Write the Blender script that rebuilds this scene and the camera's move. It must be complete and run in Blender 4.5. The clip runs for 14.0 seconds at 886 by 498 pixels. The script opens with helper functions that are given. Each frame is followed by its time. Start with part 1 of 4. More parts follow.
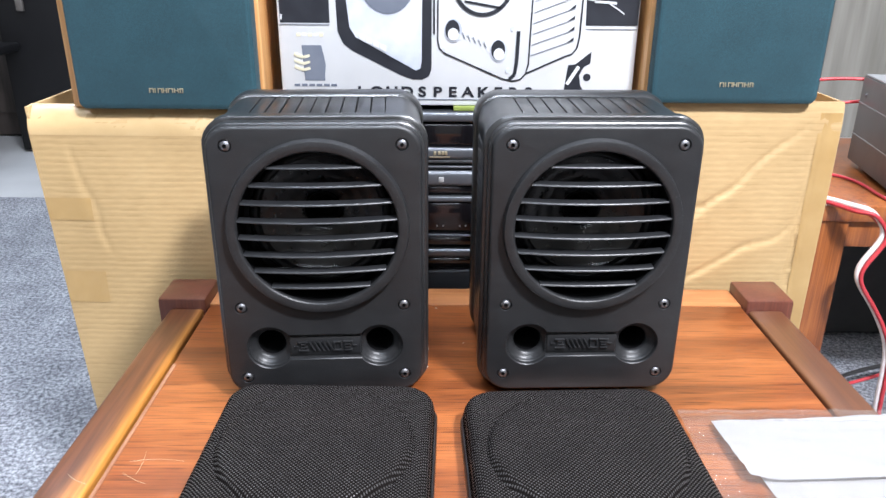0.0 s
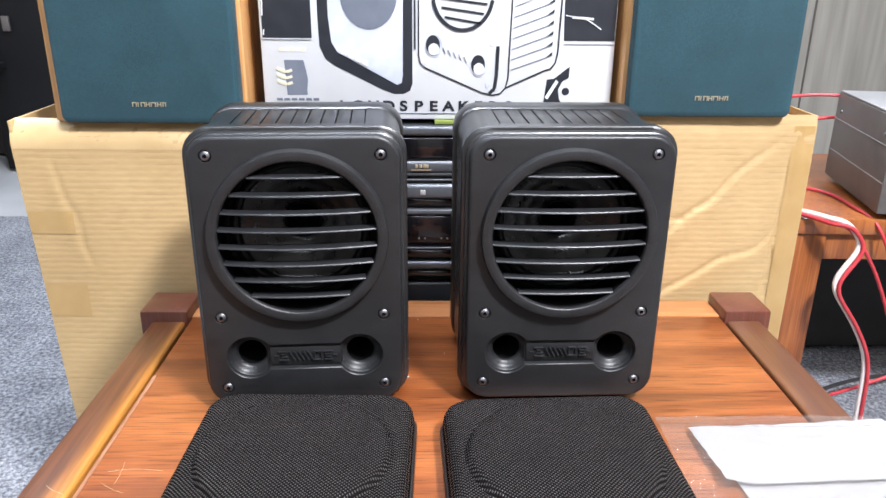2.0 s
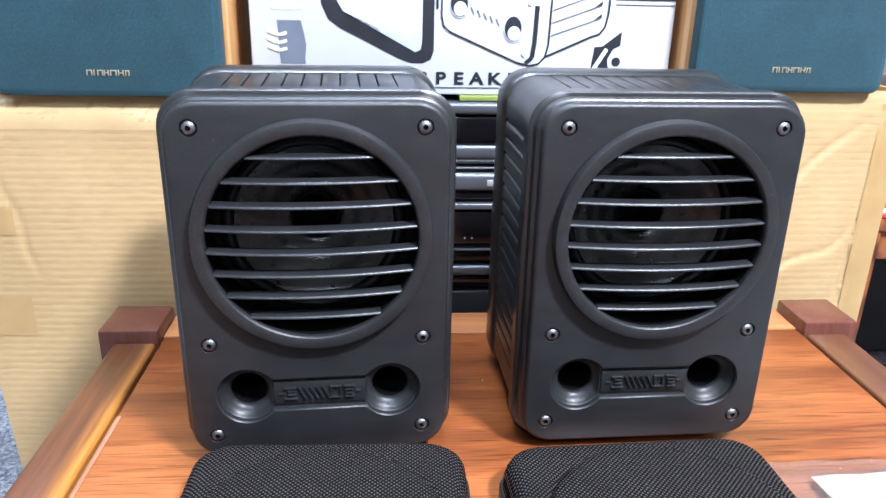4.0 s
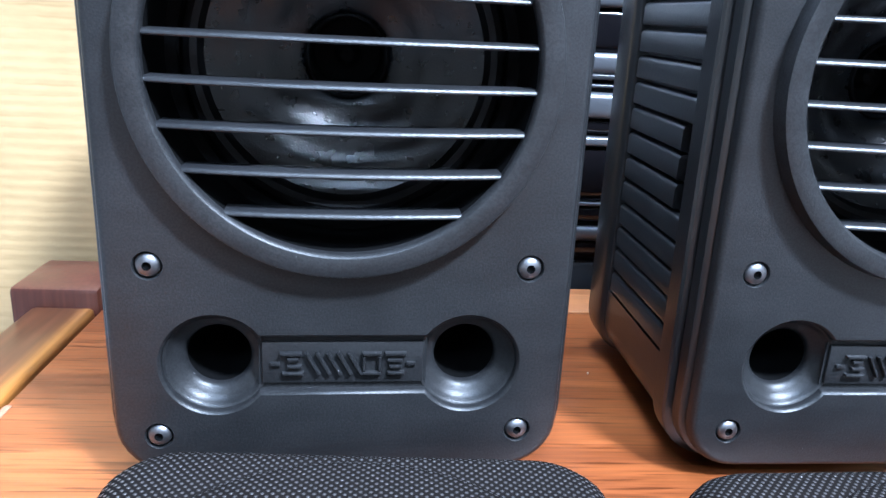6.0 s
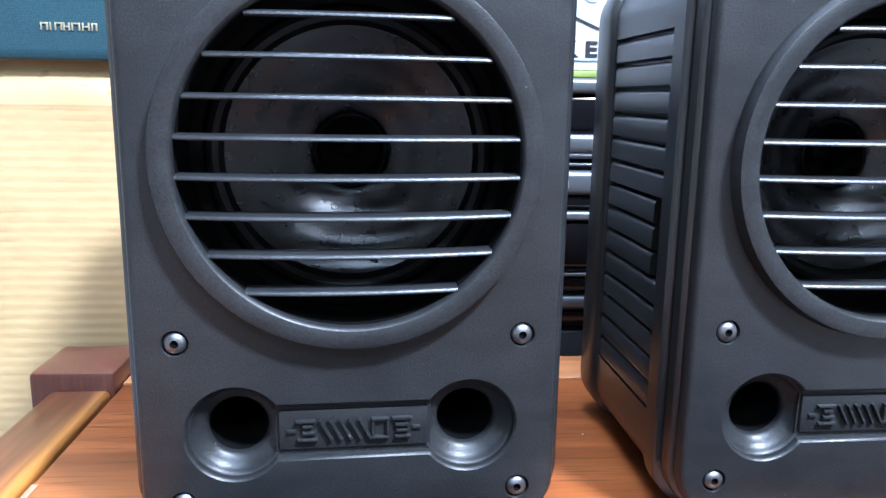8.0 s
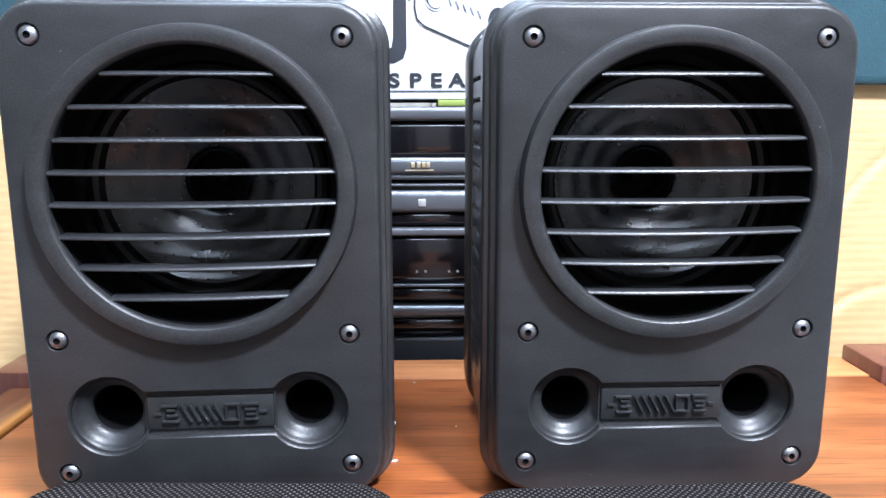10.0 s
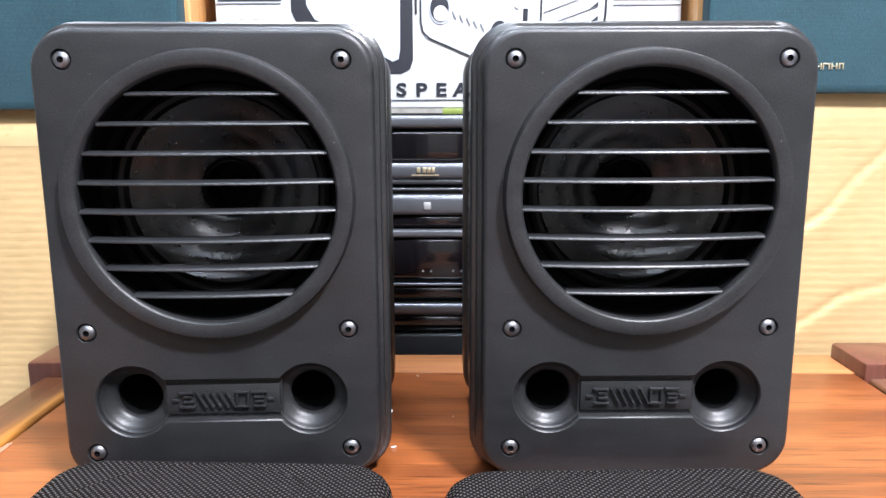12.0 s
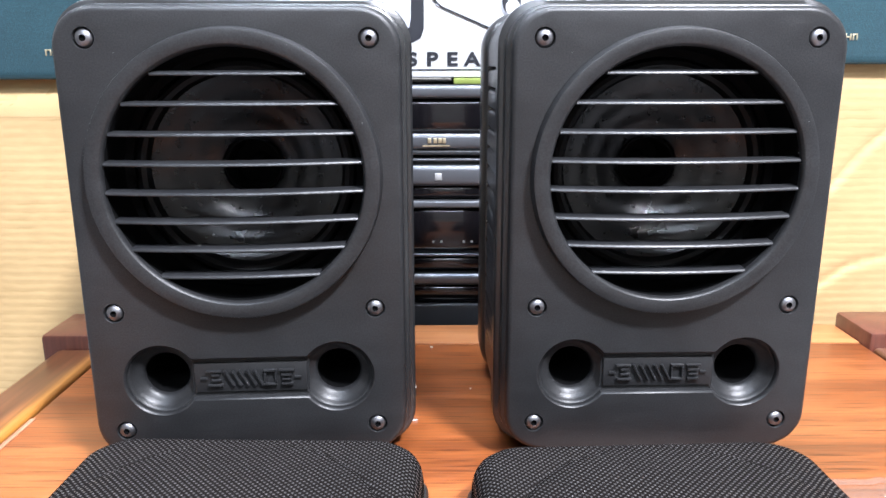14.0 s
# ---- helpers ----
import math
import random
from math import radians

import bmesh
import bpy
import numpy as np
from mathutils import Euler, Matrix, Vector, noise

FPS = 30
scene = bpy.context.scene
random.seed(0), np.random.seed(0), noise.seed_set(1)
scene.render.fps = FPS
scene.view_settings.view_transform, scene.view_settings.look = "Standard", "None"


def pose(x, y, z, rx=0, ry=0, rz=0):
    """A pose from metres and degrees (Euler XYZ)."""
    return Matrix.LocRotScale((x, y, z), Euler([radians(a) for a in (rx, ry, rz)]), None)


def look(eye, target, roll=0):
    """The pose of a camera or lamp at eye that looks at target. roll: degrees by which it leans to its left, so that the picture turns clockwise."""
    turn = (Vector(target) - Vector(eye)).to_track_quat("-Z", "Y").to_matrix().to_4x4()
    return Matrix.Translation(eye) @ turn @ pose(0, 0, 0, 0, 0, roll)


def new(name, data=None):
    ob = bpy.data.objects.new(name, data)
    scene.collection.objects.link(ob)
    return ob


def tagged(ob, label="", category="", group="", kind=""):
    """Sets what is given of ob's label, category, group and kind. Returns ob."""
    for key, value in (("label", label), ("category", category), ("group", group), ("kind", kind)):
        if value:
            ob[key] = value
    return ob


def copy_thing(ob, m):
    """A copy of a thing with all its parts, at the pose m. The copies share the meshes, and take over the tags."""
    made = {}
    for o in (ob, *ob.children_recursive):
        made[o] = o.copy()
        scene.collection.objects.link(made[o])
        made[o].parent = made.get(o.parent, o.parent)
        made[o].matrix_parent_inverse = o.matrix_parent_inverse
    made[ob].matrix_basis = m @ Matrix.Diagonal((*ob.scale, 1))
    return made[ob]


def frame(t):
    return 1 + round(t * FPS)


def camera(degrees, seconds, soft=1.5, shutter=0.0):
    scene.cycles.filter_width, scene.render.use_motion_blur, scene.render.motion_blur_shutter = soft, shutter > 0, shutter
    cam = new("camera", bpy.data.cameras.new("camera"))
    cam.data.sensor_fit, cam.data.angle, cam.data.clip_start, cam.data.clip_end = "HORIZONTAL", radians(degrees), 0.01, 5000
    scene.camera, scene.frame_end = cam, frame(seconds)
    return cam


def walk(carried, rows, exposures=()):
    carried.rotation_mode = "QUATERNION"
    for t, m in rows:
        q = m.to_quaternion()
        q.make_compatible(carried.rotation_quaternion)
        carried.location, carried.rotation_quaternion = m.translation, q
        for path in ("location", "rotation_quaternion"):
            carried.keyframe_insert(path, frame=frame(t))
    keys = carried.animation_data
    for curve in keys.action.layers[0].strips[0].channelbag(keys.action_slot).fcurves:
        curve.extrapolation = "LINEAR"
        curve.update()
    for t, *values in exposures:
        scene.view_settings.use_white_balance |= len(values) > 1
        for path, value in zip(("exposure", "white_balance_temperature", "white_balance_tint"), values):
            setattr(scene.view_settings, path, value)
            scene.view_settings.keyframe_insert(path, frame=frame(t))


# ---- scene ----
cam = camera(61.3, 14.0)
PATH = [
    (0, (0.003, -0.628, 0.86), (0.023, 1.226, 0.11), 0.5),
    (0.5, (0.003, -0.627, 0.858), (0.031, 1.232, 0.121), 0.5),
    (1, (0.007, -0.634, 0.855), (0.042, 1.232, 0.138), 0.5),
    (1.5, (0.014, -0.636, 0.85), (0.058, 1.234, 0.144), 0.6),
    (2, (0.012, -0.639, 0.853), (0.062, 1.234, 0.154), 0.6),
    (2.2, (0.013, -0.641, 0.854), (0.06, 1.231, 0.151), 0.7),
    (4.3, (-0.084, -0.425, 0.765), (0.092, 1.44, 0.066), 1.9),
    (4.5, (-0.108, -0.385, 0.74), (0.086, 1.477, 0.035), 2.4),
    (5, (-0.143, -0.313, 0.736), (0.093, 1.534, 0.005), 3.5),
    (5.5, (-0.098, -0.268, 0.681), (0.081, 1.6, -0.011), 3.4),
    (6, (-0.084, -0.28, 0.643), (0.053, 1.624, 0.047), 2.9),
    (6.5, (-0.087, -0.286, 0.637), (0.062, 1.628, 0.078), 2.6),
    (7, (-0.09, -0.296, 0.654), (0.056, 1.636, 0.159), 2.0),
    (7.5, (-0.088, -0.309, 0.67), (0.063, 1.634, 0.221), 1.2),
    (8, (-0.088, -0.312, 0.65), (0.062, 1.643, 0.252), 0.9),
    (8.5, (-0.079, -0.319, 0.646), (0.065, 1.64, 0.272), 0.5),
    (9, (-0.038, -0.341, 0.653), (0.074, 1.622, 0.285), 0.2),
    (11.3, (0.032, -0.405, 0.67), (-0.002, 1.562, 0.311), -0.2),
    (11.5, (0.033, -0.407, 0.672), (-0.005, 1.559, 0.304), -0.2),
    (12, (0.036, -0.416, 0.673), (0.006, 1.549, 0.304), -0.2),
    (12.5, (0.035, -0.421, 0.675), (0.012, 1.544, 0.301), -0.2),
    (13, (0.024, -0.427, 0.68), (0.011, 1.535, 0.292), -0.2),
    (13.5, (0.014, -0.427, 0.682), (0.01, 1.528, 0.261), -0.1),
    (14, (0.013, -0.415, 0.686), (0.017, 1.527, 0.206), -0.1),
]
walk(cam, [(t, look(eye, target, roll)) for t, eye, target, roll in PATH], [(0, -0.17, 6150, 11), (2.2, -0.17, 6300, 12), (4.3, 0.14, 5600, 11), (5, 0.38, 5450, 10), (6.5, 0.64, 4900, 5), (8, 0.58, 5100, 7), (9.2, 0.56, 5250, 8), (11.3, 0.26, 6150, 12), (12.5, 0.24, 6150, 12), (14, 0.36, 6050, 12)])

# ---- light ----
world = bpy.data.worlds.new("room_air")
scene.world = world
world.use_nodes = True
world.node_tree.nodes["Background"].inputs[0].default_value = (0.9, 0.95, 1.0, 1)
world.node_tree.nodes["Background"].inputs[1].default_value = 0.02


def unseen_ceiling_lamp(eye, target, sx, sy, watts, colour=(0.90, 0.97, 1.06)):
    data = bpy.data.lights.new("unseen_ceiling_lamp", "AREA")
    data.shape, data.size, data.size_y, data.energy, data.color = "RECTANGLE", sx, sy, watts, colour
    ob = new("unseen_ceiling_lamp", data)
    ob.matrix_world = look(eye, target)
    return ob


unseen_ceiling_lamp((0.86, -1.08, 2.46), (0.0, 0.0, 0.5), 0.30, 0.26, 204, (1.0, 0.995, 1.02))
unseen_ceiling_lamp((-0.25, -0.95, 2.46), (-0.25, -0.70, 0.0), 0.50, 0.06, 13, (0.78, 0.93, 1.12))
unseen_ceiling_lamp((-0.10, 0.12, 2.46), (-0.10, 0.12, 0.0), 0.70, 0.12, 46, (0.90, 0.96, 1.05))
unseen_ceiling_lamp((-1.25, 0.10, 2.46), (-1.25, 0.10, 0.0), 0.60, 0.16, 16, (0.90, 0.96, 1.05))
# Two unseen fill lamps, added to brighten the rear of the room.
unseen_ceiling_lamp((-1.3, 1.6, 2.46), (-1.3, 1.6, 0.0), 1.2, 0.3, 42)
unseen_ceiling_lamp((1.2, 1.9, 2.46), (1.2, 2.1, 0.0), 1.2, 0.3, 30)
# Unseen lamp added over the south end for cone glints and panel sheen.
unseen_ceiling_lamp((-0.1, -2.1, 2.46), (-0.1, -2.1, 0.0), 0.8, 0.14, 30, (0.90, 0.97, 1.06))


# ---- materials ----
def shader(name):
    m = bpy.data.materials.new(name)
    m.use_nodes = True
    nt = m.node_tree
    return m, nt, nt.nodes["Principled BSDF"]


def node(nt, kind, ins=None, **props):
    n = nt.nodes.new(kind)
    for key, value in props.items():
        setattr(n, key, value)
    for key, value in (ins or {}).items():
        if isinstance(value, bpy.types.NodeSocket):
            nt.links.new(value, n.inputs[key])
        else:
            n.inputs[key].default_value = value
    return n


def coords(nt, scale=(1, 1, 1), source="Object", turn=(0, 0, 0)):
    tc = node(nt, "ShaderNodeTexCoord")
    return node(nt, "ShaderNodeMapping", {0: tc.outputs[source], "Scale": scale, "Rotation": turn}).outputs[0]


def ramp(nt, fac, stops):
    r = node(nt, "ShaderNodeValToRGB", {0: fac})
    e = r.color_ramp.elements
    while len(e) < len(stops):
        e.new(0.5)
    for k, (p, c) in enumerate(stops):
        e[k].position, e[k].color = p, (*c, 1)
    return r.outputs[0]


def bump(nt, bsdf, height, strength, distance):
    b = node(nt, "ShaderNodeBump", {"Height": height, "Strength": strength, "Distance": distance})
    nt.links.new(b.outputs[0], bsdf.inputs["Normal"])
    return b


def grainy(name, c1, c2, scale, rough, metal=0.0, relief=0.3, depth=0.0004, fine=900.0, spec=0.5):
    """Two scales of mottling, fine relief."""
    m, nt, b = shader(name)
    v = coords(nt)
    big = node(nt, "ShaderNodeTexNoise", {"Vector": v, "Scale": scale, "Detail": 5.0}).outputs[0]
    small = node(nt, "ShaderNodeTexNoise", {"Vector": v, "Scale": fine, "Detail": 2.0}).outputs[0]
    nt.links.new(ramp(nt, big, [(0.3, c1), (0.7, c2)]), b.inputs["Base Color"])
    rr = node(nt, "ShaderNodeMapRange", {0: big, 3: rough - 0.06, 4: rough + 0.08}).outputs[0]
    nt.links.new(rr, b.inputs["Roughness"])
    b.inputs["Metallic"].default_value = metal
    b.inputs["Specular IOR Level"].default_value = spec
    bump(nt, b, small, relief, depth)
    return m


def plastic_black():
    """Moulded black plastic: leathery grain, rubbed patches, pale dust specks."""
    m, nt, b = shader("moulded_plastic")
    b.inputs["Specular IOR Level"].default_value = 0.42
    v = coords(nt)
    big = node(nt, "ShaderNodeTexNoise", {"Vector": v, "Scale": 14.0, "Detail": 4.0}).outputs[0]
    rub = node(nt, "ShaderNodeTexNoise", {"Vector": coords(nt, (30, 30, 75)), "Scale": 1.0, "Detail": 6.0, "Roughness": 0.65}).outputs[0]
    base = ramp(nt, big, [(0.3, (0.0133, 0.0136, 0.0145)), (0.75, (0.0178, 0.0182, 0.0193))])
    base = node(nt, "ShaderNodeMix", {0: 1.0, 6: base, 7: ramp(nt, rub, [(0.35, (0.85, 0.85, 0.85)), (0.7, (1.2, 1.2, 1.2))])}, data_type="RGBA", blend_type="MULTIPLY").outputs[2]
    grain = node(nt, "ShaderNodeTexNoise", {"Vector": v, "Scale": 1100.0, "Detail": 1.0}).outputs[0]
    base = node(nt, "ShaderNodeMix", {0: 1.0, 6: base, 7: ramp(nt, grain, [(0.35, (0.7, 0.7, 0.7)), (0.65, (1.3, 1.3, 1.3))])}, data_type="RGBA", blend_type="MULTIPLY").outputs[2]
    dust = None
    for scale, size, few in ((130.0, 0.055, 0.6), (310.0, 0.075, 0.66)):
        speck = node(nt, "ShaderNodeTexVoronoi", {"Vector": v, "Scale": scale}).outputs[0]
        gate = node(nt, "ShaderNodeTexNoise", {"Vector": v, "Scale": scale * 0.45}).outputs[0]
        s1 = node(nt, "ShaderNodeMath", {0: speck, 1: size}, operation="LESS_THAN").outputs[0]
        s2 = node(nt, "ShaderNodeMath", {0: gate, 1: few}, operation="GREATER_THAN").outputs[0]
        s1 = node(nt, "ShaderNodeMath", {0: s1, 1: s2}, operation="MULTIPLY").outputs[0]
        dust = s1 if dust is None else node(nt, "ShaderNodeMath", {0: s1, 1: dust}, operation="MAXIMUM").outputs[0]
    dust = node(nt, "ShaderNodeMath", {0: dust, 1: 0.32}, operation="MULTIPLY").outputs[0]
    mix = node(nt, "ShaderNodeMix", {0: dust, 6: base, 7: (0.35, 0.35, 0.36, 1)}, data_type="RGBA").outputs[2]
    nt.links.new(mix, b.inputs["Base Color"])
    sheen = node(nt, "ShaderNodeMath", {0: big, 1: rub}, operation="ADD").outputs[0]
    nt.links.new(node(nt, "ShaderNodeMapRange", {0: sheen, 1: 0.7, 2: 1.3, 3: 0.36, 4: 0.48}).outputs[0], b.inputs["Roughness"])
    small = node(nt, "ShaderNodeTexNoise", {"Vector": v, "Scale": 1300.0, "Detail": 2.0}).outputs[0]
    bump(nt, b, small, 0.32, 0.0003)
    return m


def timber(name, dark, mid, light, along="x", rough=0.35, coat=0.25, scale=1.0):
    """Varnished wood, the grain running along one axis."""
    m, nt, b = shader(name)
    sc = {"x": (1.2, 14, 14), "y": (14, 1.2, 14), "z": (14, 14, 1.2)}[along]
    v = coords(nt, tuple(s * scale for s in sc))
    bend = node(nt, "ShaderNodeTexNoise", {"Vector": v, "Scale": 1.0, "Detail": 3.0, "Distortion": 0.6}).outputs[0]
    fibre = node(nt, "ShaderNodeTexNoise", {"Vector": coords(nt, tuple(s * scale * 9 for s in sc)), "Scale": 1.0, "Detail": 5.0}).outputs[0]
    pore = node(nt, "ShaderNodeTexNoise", {"Vector": coords(nt, tuple(s * scale * f for s, f in zip(sc, [5 if s < 2 else 32 for s in sc]))), "Scale": 1.0, "Detail": 2.0}).outputs[0]
    both = node(nt, "ShaderNodeMix", {0: 0.45, 2: bend, 3: fibre}, data_type="FLOAT").outputs[0]
    both = node(nt, "ShaderNodeMix", {0: 0.26, 2: both, 3: pore}, data_type="FLOAT").outputs[0]
    nt.links.new(ramp(nt, both, [(0.41, dark), (0.5, mid), (0.58, light)]), b.inputs["Base Color"])
    nt.links.new(node(nt, "ShaderNodeMapRange", {0: fibre, 3: rough - 0.06, 4: rough + 0.1}).outputs[0], b.inputs["Roughness"])
    b.inputs["Coat Weight"].default_value = coat
    b.inputs["Coat Roughness"].default_value = 0.2
    bump(nt, b, pore, 0.12, 0.0004)
    return m


def veneer():
    """Orange veneer: broad tone bands, fine fibres and short dark pores along x."""
    m, nt, b = shader("tabletop_veneer")
    def streak(sx, sy, detail=3.0, twist=0.0):
        return node(nt, "ShaderNodeTexNoise", {"Vector": coords(nt, (sx, sy, sy)), "Scale": 1.0, "Detail": detail, "Distortion": twist}).outputs[0]
    band = streak(2.2, 26, 4.0, 0.9)
    fibre = streak(22, 420, 4.0)
    pore = streak(17, 560, 2.0)
    tone = ramp(nt, band, [(0.30, (0.146, 0.040, 0.0110)), (0.48, (0.248, 0.071, 0.0178)), (0.66, (0.340, 0.107, 0.029))])
    f = ramp(nt, fibre, [(0.34, (0.76, 0.73, 0.70)), (0.62, (1.10, 1.10, 1.10))])
    q = ramp(nt, pore, [(0.33, (0.42, 0.36, 0.32)), (0.44, (1.0, 1.0, 1.0))])
    c = node(nt, "ShaderNodeMix", {0: 1.0, 6: tone, 7: f}, data_type="RGBA", blend_type="MULTIPLY").outputs[2]
    c = node(nt, "ShaderNodeMix", {0: 1.0, 6: c, 7: q}, data_type="RGBA", blend_type="MULTIPLY").outputs[2]
    nt.links.new(c, b.inputs["Base Color"])
    nt.links.new(node(nt, "ShaderNodeMapRange", {0: fibre, 3: 0.26, 4: 0.44}).outputs[0], b.inputs["Roughness"])
    b.inputs["Coat Weight"].default_value = 0.22
    b.inputs["Coat Roughness"].default_value = 0.2
    bump(nt, b, pore, 0.14, 0.0004)
    return m


def rail_wood():
    """Brown wood turning yellow along one side, more so towards the near end."""
    m, nt, b = shader("two_tone_rail_wood")
    tc = node(nt, "ShaderNodeTexCoord")
    sep = node(nt, "ShaderNodeSeparateXYZ", {0: tc.outputs["Object"]})
    n = node(nt, "ShaderNodeTexNoise", {"Vector": coords(nt, (26, 1.6, 26)), "Scale": 1.0, "Detail": 5.0}).outputs[0]
    x = node(nt, "ShaderNodeMapRange", {0: sep.outputs[0], 1: -0.013, 2: 0.021}).outputs[0]
    y = node(nt, "ShaderNodeMapRange", {0: sep.outputs[1], 1: 0.30, 2: -0.05, 3: -0.25, 4: 0.12}).outputs[0]
    a = node(nt, "ShaderNodeMath", {0: x, 1: y}, operation="ADD").outputs[0]
    a = node(nt, "ShaderNodeMath", {0: a, 1: node(nt, "ShaderNodeMath", {0: n, 1: 0.5}, operation="SUBTRACT").outputs[0]}, operation="ADD").outputs[0]
    fib = node(nt, "ShaderNodeTexNoise", {"Vector": coords(nt, (160, 8, 160)), "Scale": 1.0, "Detail": 4.0}).outputs[0]
    two_tone = ramp(nt, a, [(0.44, (0.115, 0.040, 0.015)), (0.62, (0.20, 0.073, 0.019)), (0.78, (0.34, 0.135, 0.024)), (1.0, (0.43, 0.185, 0.035))])
    shade = ramp(nt, fib, [(0.36, (0.6, 0.58, 0.55)), (0.62, (1.1, 1.1, 1.1))])
    nt.links.new(node(nt, "ShaderNodeMix", {0: 1.0, 6: two_tone, 7: shade}, data_type="RGBA", blend_type="MULTIPLY").outputs[2], b.inputs["Base Color"])
    b.inputs["Roughness"].default_value = 0.38
    b.inputs["Coat Weight"].default_value = 0.2
    bump(nt, b, fib, 0.1, 0.0004)
    return m


def cardboard():
    m, nt, b = shader("corrugated_cardboard")
    v = coords(nt)
    flute = node(nt, "ShaderNodeTexWave", {"Vector": v, "Scale": 40.0, "Distortion": 1.1, "Detail": 3.0, "Detail Scale": 1.4}, bands_direction="Z").outputs[1]
    gap = node(nt, "ShaderNodeTexNoise", {"Vector": coords(nt, (16, 16, 45)), "Scale": 1.0, "Detail": 3.0}).outputs[0]
    gap = node(nt, "ShaderNodeMapRange", {0: gap, 1: 0.40, 2: 0.62, 3: 0.0, 4: 0.30}).outputs[0]
    flute = node(nt, "ShaderNodeMath", {0: flute, 1: gap}, operation="ADD").outputs[0]
    fib = node(nt, "ShaderNodeTexNoise", {"Vector": coords(nt, (60, 60, 240)), "Scale": 1.0, "Detail": 5.0}).outputs[0]
    big = node(nt, "ShaderNodeTexNoise", {"Vector": v, "Scale": 6.0, "Detail": 4.0}).outputs[0]
    c = ramp(nt, big, [(0.3, (0.415, 0.281, 0.128)), (0.7, (0.48, 0.334, 0.161))])
    dim = ramp(nt, flute, [(0.0, (0.85, 0.835, 0.80)), (0.10, (0.94, 0.935, 0.92)), (0.26, (1, 1, 1))])
    dim2 = ramp(nt, fib, [(0.3, (0.93, 0.92, 0.9)), (0.7, (1.03, 1.03, 1.03))])
    c = node(nt, "ShaderNodeMix", {0: 1.0, 6: c, 7: dim}, data_type="RGBA", blend_type="MULTIPLY").outputs[2]
    c = node(nt, "ShaderNodeMix", {0: 1.0, 6: c, 7: dim2}, data_type="RGBA", blend_type="MULTIPLY").outputs[2]
    nt.links.new(c, b.inputs["Base Color"])
    b.inputs["Roughness"].default_value = 0.62
    h = node(nt, "ShaderNodeMath", {0: flute, 1: big}, operation="ADD").outputs[0]
    bump(nt, b, h, 0.12, 0.001)
    return m


def carpet_pile():
    m, nt, b = shader("speckled_carpet")
    v = coords(nt)
    spk = node(nt, "ShaderNodeTexNoise", {"Vector": v, "Scale": 120.0, "Detail": 6.0, "Roughness": 0.8}).outputs[0]
    big = node(nt, "ShaderNodeTexNoise", {"Vector": v, "Scale": 9.0, "Detail": 5.0}).outputs[0]
    c = ramp(nt, spk, [(0.36, (0.055, 0.06, 0.07)), (0.48, (0.24, 0.25, 0.28)), (0.6, (0.56, 0.58, 0.62))])
    d = ramp(nt, big, [(0.3, (0.68, 0.68, 0.70)), (0.7, (1.12, 1.12, 1.12))])
    nt.links.new(node(nt, "ShaderNodeMix", {0: 1.0, 6: c, 7: d}, data_type="RGBA", blend_type="MULTIPLY").outputs[2], b.inputs["Base Color"])
    b.inputs["Roughness"].default_value = 0.95
    bump(nt, b, spk, 0.8, 0.006)
    return m


def woven_cloth():
    m, nt, b = shader("teal_grille_cloth")
    weave = node(nt, "ShaderNodeTexVoronoi", {"Vector": coords(nt), "Scale": 900.0, "Randomness": 0.3}).outputs[0]
    big = node(nt, "ShaderNodeTexNoise", {"Vector": coords(nt), "Scale": 18.0, "Detail": 4.0}).outputs[0]
    c = ramp(nt, big, [(0.3, (0.0095, 0.050, 0.067)), (0.7, (0.014, 0.065, 0.086))])
    d = ramp(nt, weave, [(0.1, (1.25, 1.25, 1.25)), (0.7, (0.55, 0.55, 0.55))])
    nt.links.new(node(nt, "ShaderNodeMix", {0: 1.0, 6: c, 7: d}, data_type="RGBA", blend_type="MULTIPLY").outputs[2], b.inputs["Base Color"])
    b.inputs["Roughness"].default_value = 0.85
    b.inputs["Sheen Weight"].default_value = 0.06
    bump(nt, b, weave, 0.5, 0.0006)
    return m


def punched_metal():
    """Black coated metal mesh: rows of small raised knuckles, their glints painted paler, over dark gaps."""
    m, nt, b = shader("coated_metal_mesh")
    v = coords(nt, (1, 1, 0), turn=(0, 0, radians(45)))
    dot = node(nt, "ShaderNodeTexVoronoi", {"Vector": v, "Scale": 400.0, "Randomness": 0.0}, voronoi_dimensions="2D").outputs[0]
    web = node(nt, "ShaderNodeMapRange", {0: dot, 1: 0.35, 2: 0.15}).outputs[0]
    big = node(nt, "ShaderNodeTexNoise", {"Vector": coords(nt), "Scale": 25.0, "Detail": 4.0}).outputs[0]
    col = ramp(nt, big, [(0.3, (0.042, 0.039, 0.039)), (0.7, (0.062, 0.056, 0.054))])
    c = node(nt, "ShaderNodeMix", {0: web, 6: (0.008, 0.0068, 0.0064, 1), 7: col}, data_type="RGBA").outputs[2]
    nt.links.new(c, b.inputs["Base Color"])
    nt.links.new(node(nt, "ShaderNodeMapRange", {0: web, 3: 0.9, 4: 0.3}).outputs[0], b.inputs["Roughness"])
    nt.links.new(node(nt, "ShaderNodeMapRange", {0: web, 3: 0.0, 4: 0.6}).outputs[0], b.inputs["Specular IOR Level"])
    bump(nt, b, web, 0.8, 0.0008)
    return m


